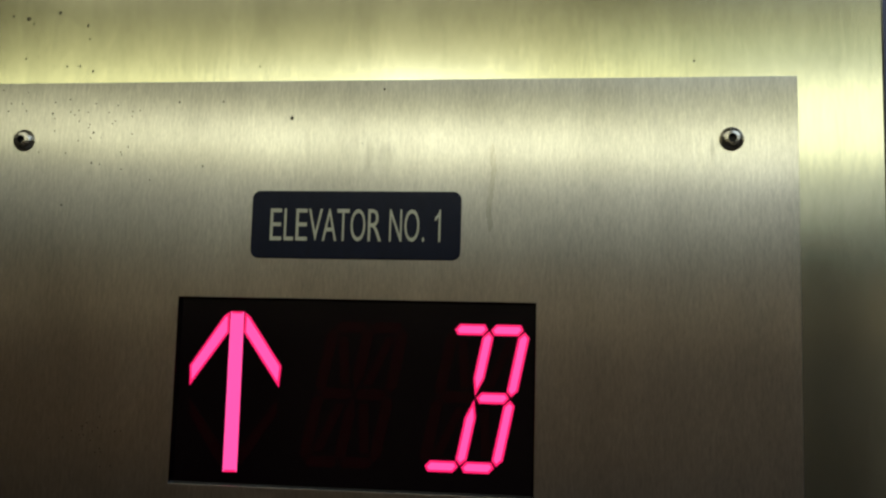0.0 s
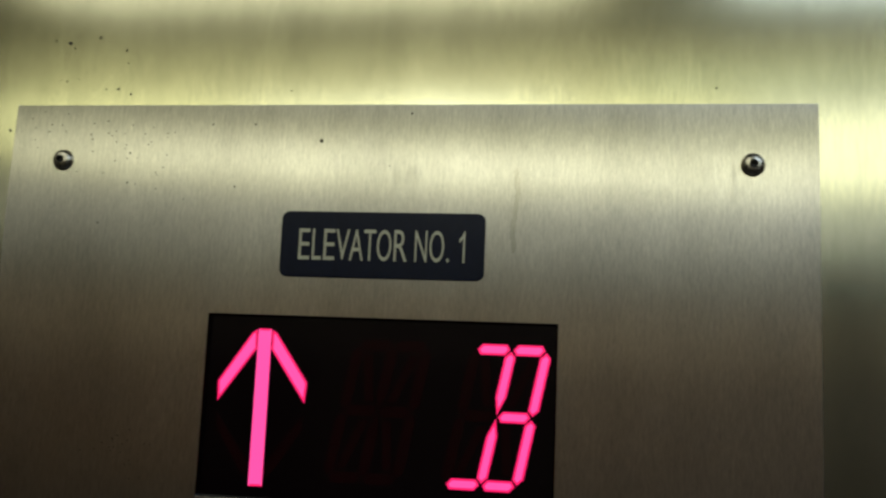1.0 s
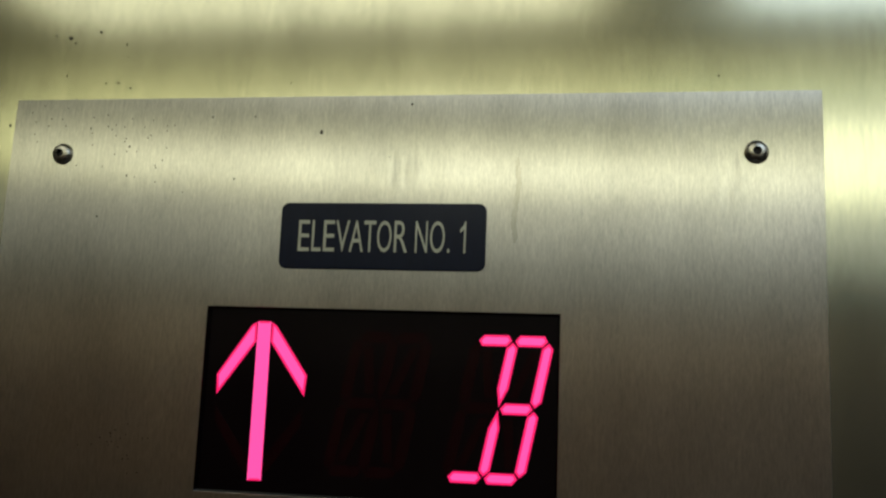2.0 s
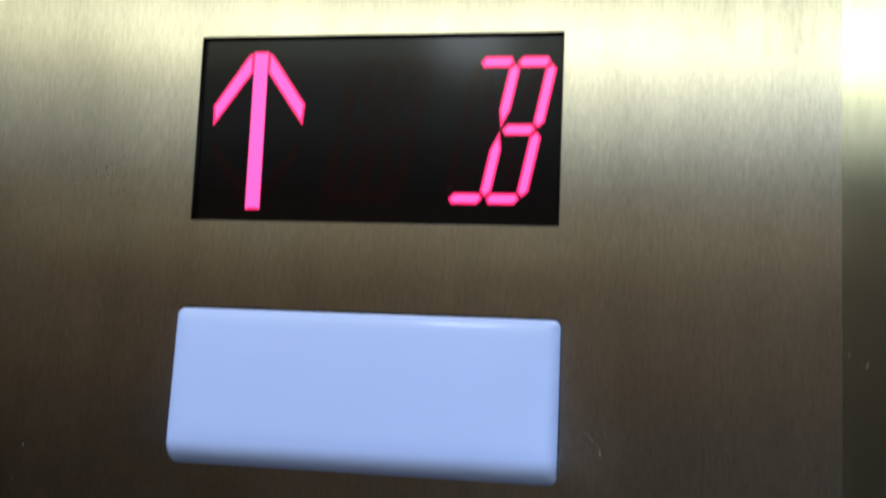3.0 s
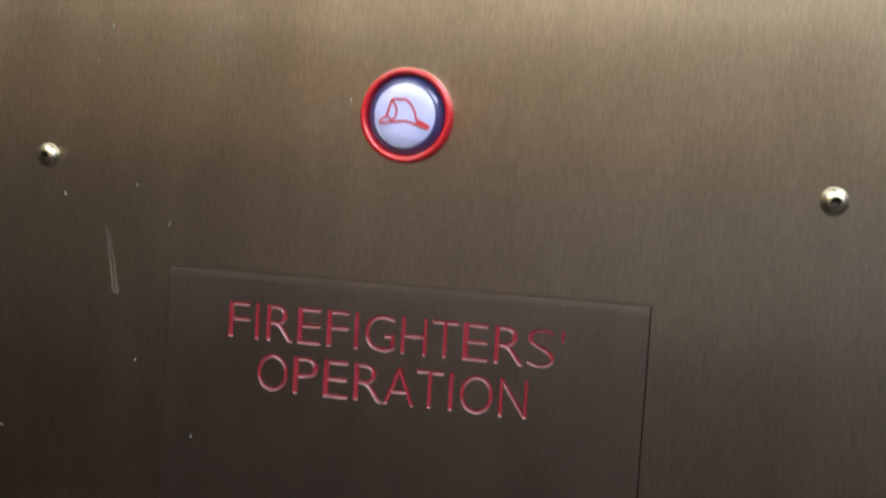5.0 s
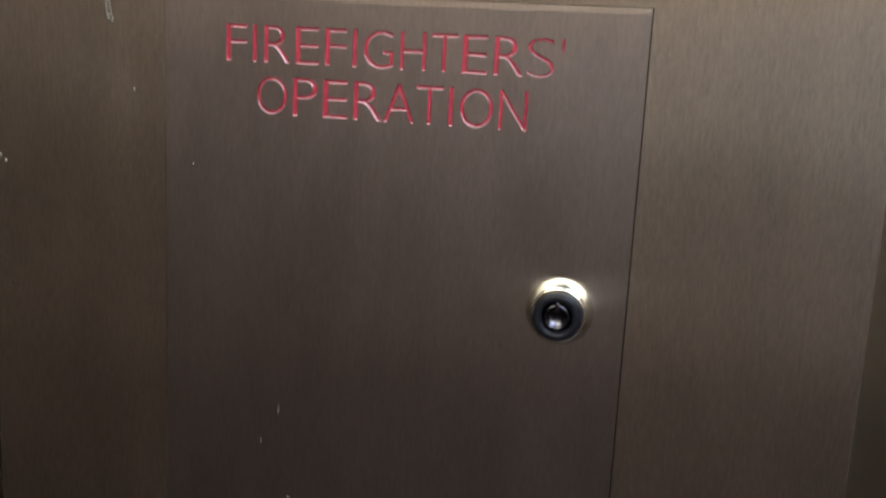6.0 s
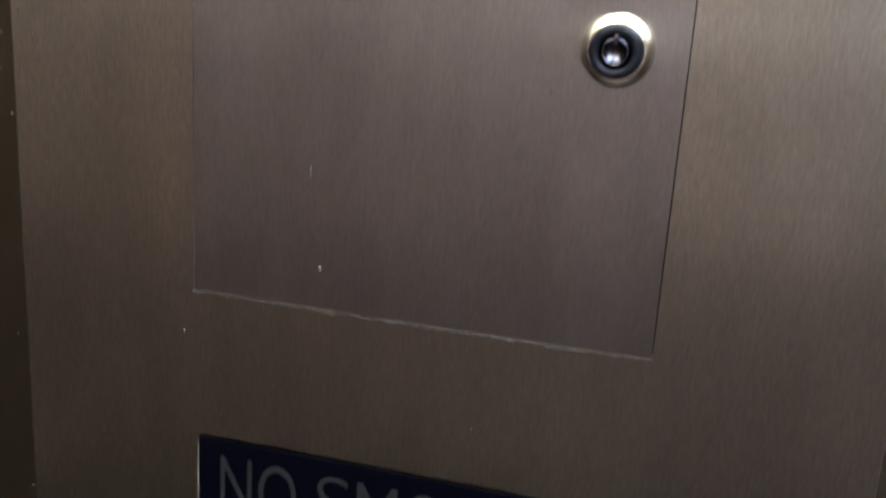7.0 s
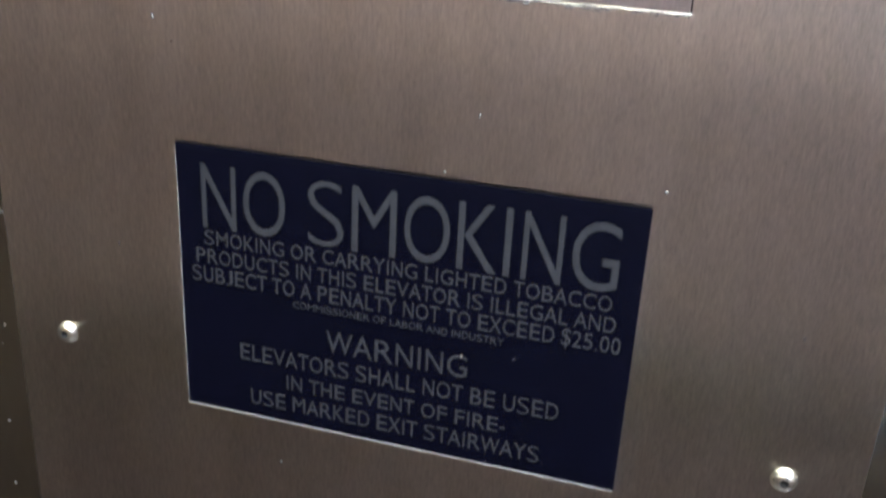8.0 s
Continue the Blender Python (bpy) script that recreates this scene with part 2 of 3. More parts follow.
def box(x0, x1, y0, y1, z0, z1, bevel=0.0, seg=2, bm=None):
    own = bmesh.new()
    bmesh.ops.create_cube(own, size=1.0)
    for v in own.verts:
        v.co = (x0 + (v.co.x + 0.5) * (x1 - x0), y0 + (v.co.y + 0.5) * (y1 - y0), z0 + (v.co.z + 0.5) * (z1 - z0))
    if bevel:
        bmesh.ops.bevel(own, geom=own.edges[:], offset=bevel, segments=seg, profile=0.5, affect="EDGES")
    if bm is None:
        return own
    me = bpy.data.meshes.new("tmp")
    own.to_mesh(me)
    own.free()
    bm.from_mesh(me)
    bpy.data.meshes.remove(me)
    return bm


def lathe(cx, cz, profile, steps=48, sides=0):
    """Turns (radius, y) pairs round the axis along y through (cx, cz)."""
    bm = bmesh.new()
    n = sides or steps
    rings = []
    for r, y in profile:
        if r < 1e-7:
            rings.append([bm.verts.new((cx, y, cz))])
        else:
            rings.append([bm.verts.new((cx + r * math.cos(2 * math.pi * k / n), y, cz + r * math.sin(2 * math.pi * k / n))) for k in range(n)])
    for a, b in zip(rings, rings[1:]):
        for k in range(n):
            j = (k + 1) % n
            quad = [a[k % len(a)], a[j % len(a)], b[j % len(b)], b[k % len(b)]]
            quad = list(dict.fromkeys(quad))
            if len(quad) > 2:
                bm.faces.new(quad)
    return bm


def grid_plate(xs, zs, holes, y0, y1, edge=0.0, brim=0.0):
    """A plate between y0 (front) and y1 with rectangular holes, given as cells (i, j) of the grid xs, zs."""
    bm = bmesh.new()
    f = {(i, j): bm.verts.new((x, y0, z)) for i, x in enumerate(xs) for j, z in enumerate(zs)}
    b = {(i, j): bm.verts.new((x, y1, z)) for i, x in enumerate(xs) for j, z in enumerate(zs)}
    solid = {(i, j) for i in range(len(xs) - 1) for j in range(len(zs) - 1)} - set(holes)
    for i, j in solid:
        bm.faces.new([f[i, j], f[i + 1, j], f[i + 1, j + 1], f[i, j + 1]])
        bm.faces.new([b[i, j], b[i, j + 1], b[i + 1, j + 1], b[i + 1, j]])
        for di, dj, p, q in ((-1, 0, (i, j), (i, j + 1)), (1, 0, (i + 1, j), (i + 1, j + 1)), (0, -1, (i, j), (i + 1, j)), (0, 1, (i, j + 1), (i + 1, j + 1))):
            if (i + di, j + dj) not in solid:
                bm.faces.new([f[p], f[q], b[q], b[p]])
    for v in [v for v in bm.verts if not v.link_faces]:
        bm.verts.remove(v)
    bmesh.ops.recalc_face_normals(bm, faces=bm.faces)
    if edge:
        rim = [e for e in bm.edges if len(e.link_faces) == 2 and e.calc_face_angle() > 0.5 and all(v.co.y == y0 for v in e.verts)]
        outer = [e for e in rim if all(v.co.x in (xs[0], xs[-1]) for v in e.verts) or all(v.co.z in (zs[0], zs[-1]) for v in e.verts)]
        if brim:
            bmesh.ops.bevel(bm, geom=outer, offset=brim, segments=2, profile=0.5, affect="EDGES")
            rim = [e for e in bm.edges if len(e.link_faces) == 2 and e.calc_face_angle() > 0.5 and all(abs(v.co.y - y0) < 1e-7 for v in e.verts)]
        bmesh.ops.bevel(bm, geom=rim, offset=edge, segments=2, profile=0.5, affect="EDGES")
    return bm


def rounded(x0, x1, z0, z1, r, y0, y1, steps=6, edge=0.0):
    """A flat slab with rounded corners, front at y0, its front rim eased by edge."""
    bm = bmesh.new()
    def loop(y, inset):
        out = []
        for cx, cz, a in ((x1 - r, z1 - r, 0), (x0 + r, z1 - r, 90), (x0 + r, z0 + r, 180), (x1 - r, z0 + r, 270)):
            for k in range(steps + 1):
                t = radians(a + 90 * k / steps)
                out.append(bm.verts.new((cx + (r - inset) * math.cos(t), y, cz + (r - inset) * math.sin(t))))
        return out
    loops = [loop(y1, 0.0)]
    if edge:
        loops += [loop(y0 + edge, 0.0), loop(y0 + edge * 0.3, edge * 0.3), loop(y0, edge)]
    else:
        loops.append(loop(y0, 0.0))
    for a, b in zip(loops, loops[1:]):
        for k in range(len(a)):
            j = (k + 1) % len(a)
            bm.faces.new([a[k], a[j], b[j], b[k]])
    bm.faces.new(loops[-1])
    bm.faces.new(loops[0])
    return bm


def prism(points, y0, y1, bm=None):
    """A flat many-sided slab from (x, z) corners."""
    bm = bm or bmesh.new()
    a = [bm.verts.new((x, y0, z)) for x, z in points]
    b = [bm.verts.new((x, y1, z)) for x, z in points]
    bm.faces.new(a)
    bm.faces.new(b[::-1])
    for k in range(len(a)):
        j = (k + 1) % len(a)
        bm.faces.new([a[k], b[k], b[j], a[j]])
    return bm


# left edge, width and advance of each sans-serif capital, in thousandths of its size
CAPS = {"A": (0, 667, 667), "B": (73, 555, 667), "C": (50, 632, 722), "D": (77, 597, 722), "E": (79, 541, 667), "F": (82, 485, 611), "G": (53, 661, 778), "H": (80, 562, 722),
        "I": (93, 95, 278), "J": (28, 410, 500), "K": (73, 592, 667), "L": (73, 450, 556), "M": (74, 685, 833), "N": (76, 570, 722), "O": (48, 685, 778), "P": (77, 545, 667),
        "R": (79, 632, 722), "S": (45, 567, 667), "T": (23, 565, 611), "U": (79, 565, 722), "V": (4, 659, 667), "W": (12, 923, 944), "X": (4, 659, 667), "Y": (3, 661, 667),
        "0": (42, 468, 556), "1": (109, 264, 556), "2": (30, 473, 556), "5": (41, 471, 556), ".": (91, 100, 278), "$": (36, 478, 556), "-": (32, 268, 333), "'": (66, 62, 191), " ": (0, 0, 278)}
RISE = {".": (0, 100), "-": (215, 303), "'": (463, 716), "$": (-100, 790)}


def glyph(ch, weight, bevel):
    """One character as a mesh, its front towards +z."""
    cu = bpy.data.curves.new("tmp", "FONT")
    cu.body, cu.extrude, cu.offset, cu.bevel_depth, cu.resolution_u, cu.bevel_resolution = ch, 0.0 if bevel else 0.02, weight, bevel, 5, 0
    ob = new("tmp", cu)
    bpy.context.view_layer.update()
    me = bpy.data.meshes.new_from_object(ob.evaluated_get(bpy.context.evaluated_depsgraph_get()))
    bpy.data.objects.remove(ob)
    bpy.data.curves.remove(cu)
    return me


def numeral_one():
    bm = prism([(373, 0), (373, 719), (316, 719), (285, 660), (220, 598), (109, 541), (109, 456), (200, 495), (285, 560), (285, 0)], -0.02, 0.02)
    for v in bm.verts:
        v.co = (v.co.x, v.co.z, v.co.y)
    me = bpy.data.meshes.new("tmp")
    bm.to_mesh(me)
    bm.free()
    return me


def words(text, x0, x1, z0, z1, y, depth, weight=0.0, bevel=0.0):
    """Lettering in the built-in font on sans-serif spacing, fitted between x0, x1 and z0, z1, its middle at y. weight thickens the strokes;
    bevel makes it a groove that sinks from y to y + depth."""
    bm = bmesh.new()
    total = sum(CAPS[c][2] for c in text)
    start, end = CAPS[text[0]][0], total - CAPS[text[-1]][2] + CAPS[text[-1]][0] + CAPS[text[-1]][1]
    sx, sz, pen = (x1 - x0) / (end - start), (z1 - z0) / 716, -start
    for ch in text:
        left, wide, step = CAPS[ch]
        if ch != " ":
            me = numeral_one() if ch == "1" and not bevel else glyph(ch, weight - bevel - (0.012 if ch == "S" and not bevel else 0.0), bevel)
            co = [v.co.copy() for v in me.vertices]
            ax, bx = min(c.x for c in co), max(c.x for c in co)
            ay, by, az = min(c.y for c in co), max(c.y for c in co), max(c.z for c in co)
            lo, hi = RISE.get(ch, (0, 716))
            for v in me.vertices:
                c = v.co
                v.co = (x0 + (pen + left + (c.x - ax) / (bx - ax) * wide) * sx, y - c.z / az * depth, z0 + (lo + (c.y - ay) / (by - ay) * (hi - lo)) * sz)
            bm.from_mesh(me)
            bpy.data.meshes.remove(me)
        pen += step
    if bevel:
        bmesh.ops.delete(bm, geom=[f for f in bm.faces if min(v.co.y for v in f.verts) < y - depth * 0.01], context="FACES")
    bmesh.ops.remove_doubles(bm, verts=bm.verts, dist=1e-7)
    return bm


# ---- the cab ----
BACK, TOP = -0.92, 2.38
single("wall_front", box(-0.80, 0.1727, 0.0025, 0.045, 0.0, TOP, 0.0012, 2), STEEL_WALL, "yellowish satin steel lift wall with upright grain and dirt specks", "wall", "structure")
single("door_1", box(0.165, 1.30, 0.075, 0.11, 0.0, TOP, 0.002, 1), DOOR_BLUE, "dark blue painted lift door, closed", "door", "structure")
single("wall_left", box(-0.84, -0.80, BACK - 0.04, 0.045, 0.0, TOP), REFLECTED_BLACKISH, "dark wood laminate lift side wall", "wall", "structure")
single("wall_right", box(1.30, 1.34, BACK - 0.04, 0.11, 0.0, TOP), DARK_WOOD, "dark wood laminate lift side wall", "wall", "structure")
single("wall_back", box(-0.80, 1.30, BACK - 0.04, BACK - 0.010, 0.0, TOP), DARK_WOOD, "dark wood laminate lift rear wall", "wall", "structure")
# unseen panels and a dark upright, added and toned to shape the steel's reflections
for a, b, z0, z1, tone, label in ((-0.80, -0.303, 0.06, 1.757, REFLECTED_WARM_DARK, "unseen dark brown rear wall panel toned for reflections"), (-0.297, 0.312, 0.06, 1.297, REFLECTED_WARM_LOW, "unseen brown grey lower rear wall panel toned for reflections"), (-0.297, 0.312, 1.303, 1.547, REFLECTED_WARM_MID, "unseen warm brown grey rear wall panel toned for reflections"), (-0.297, 0.097, 1.553, 1.757, REFLECTED_WARM, "unseen warm grey rear wall panel toned for reflections"), (0.103, 0.312, 1.553, 1.757, REFLECTED_COOL, "unseen grey rear wall panel toned for reflections"),
                                  (-0.80, -0.303, 1.763, 1.937, REFLECTED_BROWN, "unseen brown upper rear wall panel toned for reflections"), (-0.297, 0.097, 1.763, 1.937, REFLECTED_TAN, "unseen tan upper rear wall panel toned for reflections"), (0.103, 0.312, 1.763, 1.937, REFLECTED_GREYISH, "unseen greyish upper rear wall panel toned for reflections"), (-0.80, 0.312, 1.943, 2.035, REFLECTED_PALE, "unseen pale panel that brightens reflections under the band"), (0.318, 0.45, 0.06, 2.065, REFLECTED_BLACKISH, "unseen blackish upright that darkens the reflection in the wall strip"),
                                  (0.456, 1.30, 0.06, 1.297, REFLECTED_WARM_MID, "unseen warm brown grey lower rear wall panel toned for reflections"), (0.456, 1.30, 1.303, 1.757, REFLECTED_COOL, "unseen grey rear wall panel toned for reflections"), (0.456, 1.30, 1.763, 1.937, REFLECTED_GREYISH, "unseen greyish upper rear wall panel toned for reflections"), (0.456, 1.30, 1.943, 2.035, REFLECTED_PALE, "unseen pale panel that brightens reflections under the band")):
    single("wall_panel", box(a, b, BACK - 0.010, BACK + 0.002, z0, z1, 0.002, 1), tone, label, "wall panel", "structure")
# unseen pale band, added to lighten the steel just under its highlight
for a, b, z0 in ((-0.80, 0.312, 2.040), (0.318, 0.45, 2.070), (0.456, 1.30, 2.040)):
    single("trim", box(a, b, BACK, BACK + 0.012, z0, 2.092, 0.002, 1), REFLECTED_BAND, "unseen pale grey band that brightens reflections under the valance", "trim", "structure")
single("floor", box(-0.84, 1.34, BACK - 0.04, 0.11, -0.04, 0.0), CARPET, "grey vinyl lift floor", "floor", "structure")
single("ceiling", box(-0.84, 1.34, BACK - 0.04, 0.11, TOP, TOP + 0.04), CEILING, "dark bronze painted lift ceiling", "ceiling", "structure")

rail = thing("handrail", (0.25, BACK, 0.92), "satin steel handrail on the rear wall", "handrail")
part("bar", box(-0.60, 1.10, BACK + 0.04, BACK + 0.055, 0.88, 0.96, 0.004), STEEL_WALL, rail)
for rx in (-0.45, 0.25, 0.95):
    part("bracket", box(rx - 0.02, rx + 0.02, BACK + 0.002, BACK + 0.042, 0.90, 0.94, 0.003), STEEL_BRIGHT, rail)

valance = thing("valance_light", (0.25, BACK, 2.25), "warm luminous valance light along the rear wall", "wall light")
for a, b, z0, z1, tone in ((-0.78, -0.40, 2.206, 2.286, DIFFUSER), (-0.395, -0.115, 2.206, 2.286, DIFFUSER_HOT), (-0.11, 0.035, 2.200, 2.286, DIFFUSER_HOT), (0.04, 0.25, 2.186, 2.286, DIFFUSER), (0.255, 0.60, 2.166, 2.270, DIFFUSER_HOT), (0.605, 1.28, 2.166, 2.270, DIFFUSER_COOL)):
    part("diffuser", box(a, b, BACK + 0.02, BACK + 0.03, z0, z1, 0.002), tone, valance)
# added glowing strips that lift the reflection below the main diffusers
for a, b, z1 in ((-0.79, 0.037, 2.196), (0.040, 0.25, 2.182), (0.253, 1.29, 2.162)):
    part("lip_glow_strip", box(a, b, BACK, BACK + 0.026, 2.096, z1, 0.002), LIP_GLOW, valance, "pale glowing strip added under the diffusers")
part("bulb", rounded(-0.155, -0.065, 2.204, 2.248, 0.021, BACK + 0.032, BACK + 0.046, 8, 0.006), DIFFUSER_TUBE, valance, "bright white bulb lens in the valance")
# added strips whose glow stands in for spill on the wall above
for a, b, tone in ((-0.78, 0.10, SPILL_GLOW), (0.105, 1.28, SPILL_GLOW_COOL)):
    part("spill_glow_strip", box(a, b, BACK + 0.004, BACK + 0.012, 2.296, 2.330, 0.002), tone, valance, "dim yellowish glowing strip standing in for light spill")
    part("spill_glow_strip", box(a, b, BACK + 0.004, BACK + 0.012, 2.334, 2.374, 0.002), SPILL_GLOW_FAINT, valance, "faint yellowish glowing strip standing in for light spill")
part("housing", box(-0.79, 1.29, BACK + 0.001, BACK + 0.02, 2.164, 2.292, 0.002), STEEL_BRIGHT, valance)


def ceiling_panel(x0, x1, y0, y1, glow, label):
    t = thing("ceiling_light", ((x0 + x1) / 2, (y0 + y1) / 2, TOP), label, "ceiling light", "ceiling light panels")
    part("diffuser", box(x0, x1, y0, y1, TOP - 0.010, TOP - 0.004, 0.001, 1), glow, t)
    for a, b, c, d in ((x0 - 0.02, x1 + 0.02, y0 - 0.02, y0), (x0 - 0.02, x1 + 0.02, y1, y1 + 0.02), (x0 - 0.02, x0, y0, y1), (x1, x1 + 0.02, y0, y1)):
        part("frame", box(a, b, c, d, TOP - 0.014, TOP, 0.001, 1), STEEL_BRIGHT, t)


ceiling_panel(-0.62, 0.06, -0.78, -0.22, BULB, "warm lit diffuser panel set in the ceiling")
ceiling_panel(0.22, 0.92, -0.78, -0.22, BULB_COOL, "cool white lit diffuser panel set in the ceiling")

# ---- the car operating panel ----
PX0, PX1, PZ0, PZ1 = -0.1428, 0.1445, 1.05, 2.0063
DX, DZ0, DZ1 = 0.0605, 1.8684, 1.9300
CX0, CX1, CZ0, CZ1 = -0.0759, 0.0762, 1.5154, 1.6960
GAP_L, GAP_R, GAP_B, GAP_T = 0.00015, 0.00036, 0.00020, 0.00015
cop = thing("car_operating_panel", (0.0008, 0.0025, PZ0), "brushed steel operating panel screwed to the lift wall", "control panel")
DL = 0.0006  # the display's polished liner
xs = [PX0, CX0 - GAP_L, CX0 - GAP_L + 0.0005, -DX - DL, DX + DL, CX1 + GAP_R - 0.0005, CX1 + GAP_R, PX1]
zs = [PZ0, CZ0 - GAP_B - 0.0013, CZ0 - GAP_B, CZ1 + GAP_T, DZ0 - DL, DZ1 + DL, PZ1]
sheet = grid_plate(xs, zs, [(1, 2), (2, 2), (3, 2), (4, 2), (5, 2), (3, 4)], 0.0, 0.0024, 0.00005, 0.00032)
for v in sheet.verts:
    # the sill of the cabinet opening is eased back a little
    if v.co.y < 0.001 and abs(v.co.z - zs[2]) < 0.0003 and xs[1] + 0.0002 < v.co.x < xs[6] - 0.0002:
        v.co.y += 0.00001
# the screws pull the head of the plate back, so that it bows away above them
BOW, BOW_DEPTH = 1.966, 0.00095


def bowed(bm):
    for v in bm.verts:
        if v.co.z > BOW and v.co.y < 0.0015:
            v.co.y += BOW_DEPTH * ((v.co.z - BOW) / (PZ1 - BOW)) ** 2
    return bm


for k in range(34):
    bmesh.ops.bisect_plane(sheet, geom=sheet.verts[:] + sheet.edges[:] + sheet.faces[:], plane_co=(0, 0, BOW + (PZ1 - BOW) * k / 34), plane_no=(0, 0, 1))
bowed(sheet)
for f in sheet.faces:
    # the eased outer rim is dull, its colour darkened for the shade line round the plate
    c = f.calc_center_median()
    f.material_index = int(c.y < 0.0018 and (min(c.x - PX0, PX1 - c.x) < 0.00031 or PZ1 - c.z < 0.00031))
part("faceplate", sheet, STEEL_PLATE, cop).data.materials.append(SHADED_RIM)

HEAD = [(0.00142, -0.00240), (0.0019, -0.00232), (0.0024, -0.00214), (0.0029, -0.00184), (0.0034, -0.00138), (0.00375, -0.0008), (0.00395, -0.0002), (0.0040, 0.0010)]


def screw(cx, cz):
    s = part("screw", lathe(cx, cz, HEAD, 32), STEEL_BRIGHT, cop, "domed hex-socket screw head", True)
    k = part("socket", lathe(cx, cz, [(0.00144, -0.00238), (0.00142, -0.0009), (0.0, -0.0007)], sides=6), SOCKET, s)
    return s


for cx, cz in ((-0.1218, 1.9852), (0.1235, 1.9852), (-0.1218, 1.7291), (0.1235, 1.7291), (-0.1218, 1.3850), (0.1228, 1.3835)):
    screw(cx, cz)

# ---- position indicator: smoked window with fourteen-segment characters ----
pi_ = thing("position_indicator", (0.0, 0.0024, DZ0), "black floor display with lit pink-red arrow and letter", "display")
funnel = grid_plate([-DX - DL + 0.00002, -DX, DX, DX + DL - 0.00002], [DZ0 - DL + 0.00002, DZ0, DZ1, DZ1 + DL - 0.00002], [(1, 1)], 0.00008, 0.0023)
for v in funnel.verts:
    # its faces slope inwards, down to the window
    if v.co.y < 0.001 and abs(v.co.x) < DX + 0.0001 and DZ0 - 0.0001 < v.co.z < DZ1 + 0.0001:
        v.co.y = 0.0020
part("liner", funnel, LINER, pi_, "polished sloping edge of the window opening")
part("window", box(-DX - 0.002, DX + 0.002, 0.0024, 0.0060, DZ0 - 0.002, DZ1 + 0.002), WINDOW, pi_)
SY0, SY1 = 0.00225, 0.0026


def seg(name, pts, lit):
    bm = prism([(x / 1000, 1.5 + z / 1000) for x, z in pts], SY0 if lit else SY0 + 0.00005, SY1)
    if lit:
        # the light fades to red along the rim of a segment
        bm.normal_update()
        front = [f for f in bm.faces if all(abs(v.co.y - SY0) < 1e-5 for v in f.verts)]
        bmesh.ops.inset_region(bm, faces=front, thickness=0.0007, use_boundary=True, use_even_offset=True)
        for f in bm.faces:
            f.material_index = 0 if len(f.verts) == len(pts) and all(abs(v.co.y - SY0) < 1e-5 for v in f.verts) and f.calc_area() > 6e-6 else 1
    ob = part(name, bm, LIT if lit else UNLIT, pi_, "glowing pink-red segment" if lit else "")
    if lit:
        ob.data.materials.append(LIT_RIM)
    return ob


seg("arrow_shaft", [(-43.1, 372.0), (-38.2, 372.1), (-38.3, 425.9), (-43.0, 425.9)], True)
seg("arrow_arm", [(-43.4, 425.6), (-43.3, 418.8), (-56.3, 400.4), (-56.6, 407.3), (-45.2, 424.4)], True)
seg("arrow_arm", [(-37.9, 425.6), (-36.2, 424.4), (-24.4, 407.8), (-25.0, 400.6), (-38.0, 418.8)], True)
seg("arrow_arm", [(-56.4, 396.6), (-56.0, 391.0), (-46.6, 377.2), (-43.4, 373.2), (-43.5, 379.6)], False)
seg("arrow_arm", [(-25.2, 396.8), (-25.4, 391.2), (-35.0, 377.2), (-37.9, 373.2), (-37.9, 379.6)], False)

LEAN = 0.2


def at_lean(x, z):
    return (x + (z - 399.2) * LEAN, z)


def character(mid, lit):
    """A fourteen-segment character with its middle column at mid (mm)."""
    lx, cx, rx, z0, zm, z1, h = mid - 12.0, mid, mid + 11.8, 376.7, 399.2, 421.5, 1.85
    def flat(a, b, z):
        p = [(a + 0.5, z), (a + h, z + h), (b - h, z + h), (b - 0.5, z), (b - h, z - h), (a + h, z - h)]
        return [at_lean(*q) for q in p]
    def upright(x, a, b, foot=2.4, head=2.4):
        p = [(x, a + 0.5), (x + h, a + foot), (x + h, b - head), (x, b - 0.5), (x - h, b - head), (x - h, a + foot)]
        return [at_lean(*q) for q in p]
    def slant(xa, za, xb, zb):
        w = 1.5
        p = [(xa - w, za), (xa + w, za), (xb + w, zb), (xb - w, zb)]
        return [at_lean(*q) for q in p]
    shapes = dict(a1=flat(lx, cx, z1), a2=flat(cx, rx, z1), g1=flat(lx, cx, zm), g2=flat(cx, rx, zm), d1=flat(lx, cx, z0), d2=flat(cx, rx, z0),
                  f=upright(lx, zm, z1), e=upright(lx, z0, zm), i=upright(cx, zm, z1, foot=6.5), l=upright(cx, z0, zm, head=6.5), b=upright(rx, zm, z1), c=upright(rx, z0, zm),
                  h=slant(lx + 3.9, z1 - 3.2, cx - 3.9, zm + 3.2), j=slant(rx - 3.9, z1 - 3.2, cx + 3.9, zm + 3.2),
                  k=slant(cx - 3.9, zm - 3.2, lx + 3.9, z0 + 3.2), m=slant(cx + 3.9, zm - 3.2, rx - 3.9, z0 + 3.2))
    for key in shapes:
        seg("segment", shapes[key], key in lit)


character(41.3, ("a1", "a2", "i", "b", "g2", "l", "c", "d1", "d2"))
character(0.9, ())

# ---- engraved number badge ----
badge = thing("number_badge", (0.0, 0.0, 1.9441), "dark engraved plastic badge with cream lettering", "badge")
part("plate", rounded(-0.0363, 0.0357, 1.9441, 1.9673, 0.0028, -0.0008, 0.0, 6, 0.0004), BADGE, badge)
part("lettering", words("ELEVATOR NO. 1", -0.0296, 0.0289, 1.9502, 1.9611, -0.00084, 0.00006, -0.004), BADGE_TEXT, badge, "cream engraved capitals")

# ---- emergency light lens ----
lamp = thing("emergency_light", (0.0, 0.0, 1.7885), "white acrylic emergency light lens standing proud of the panel", "emergency light")


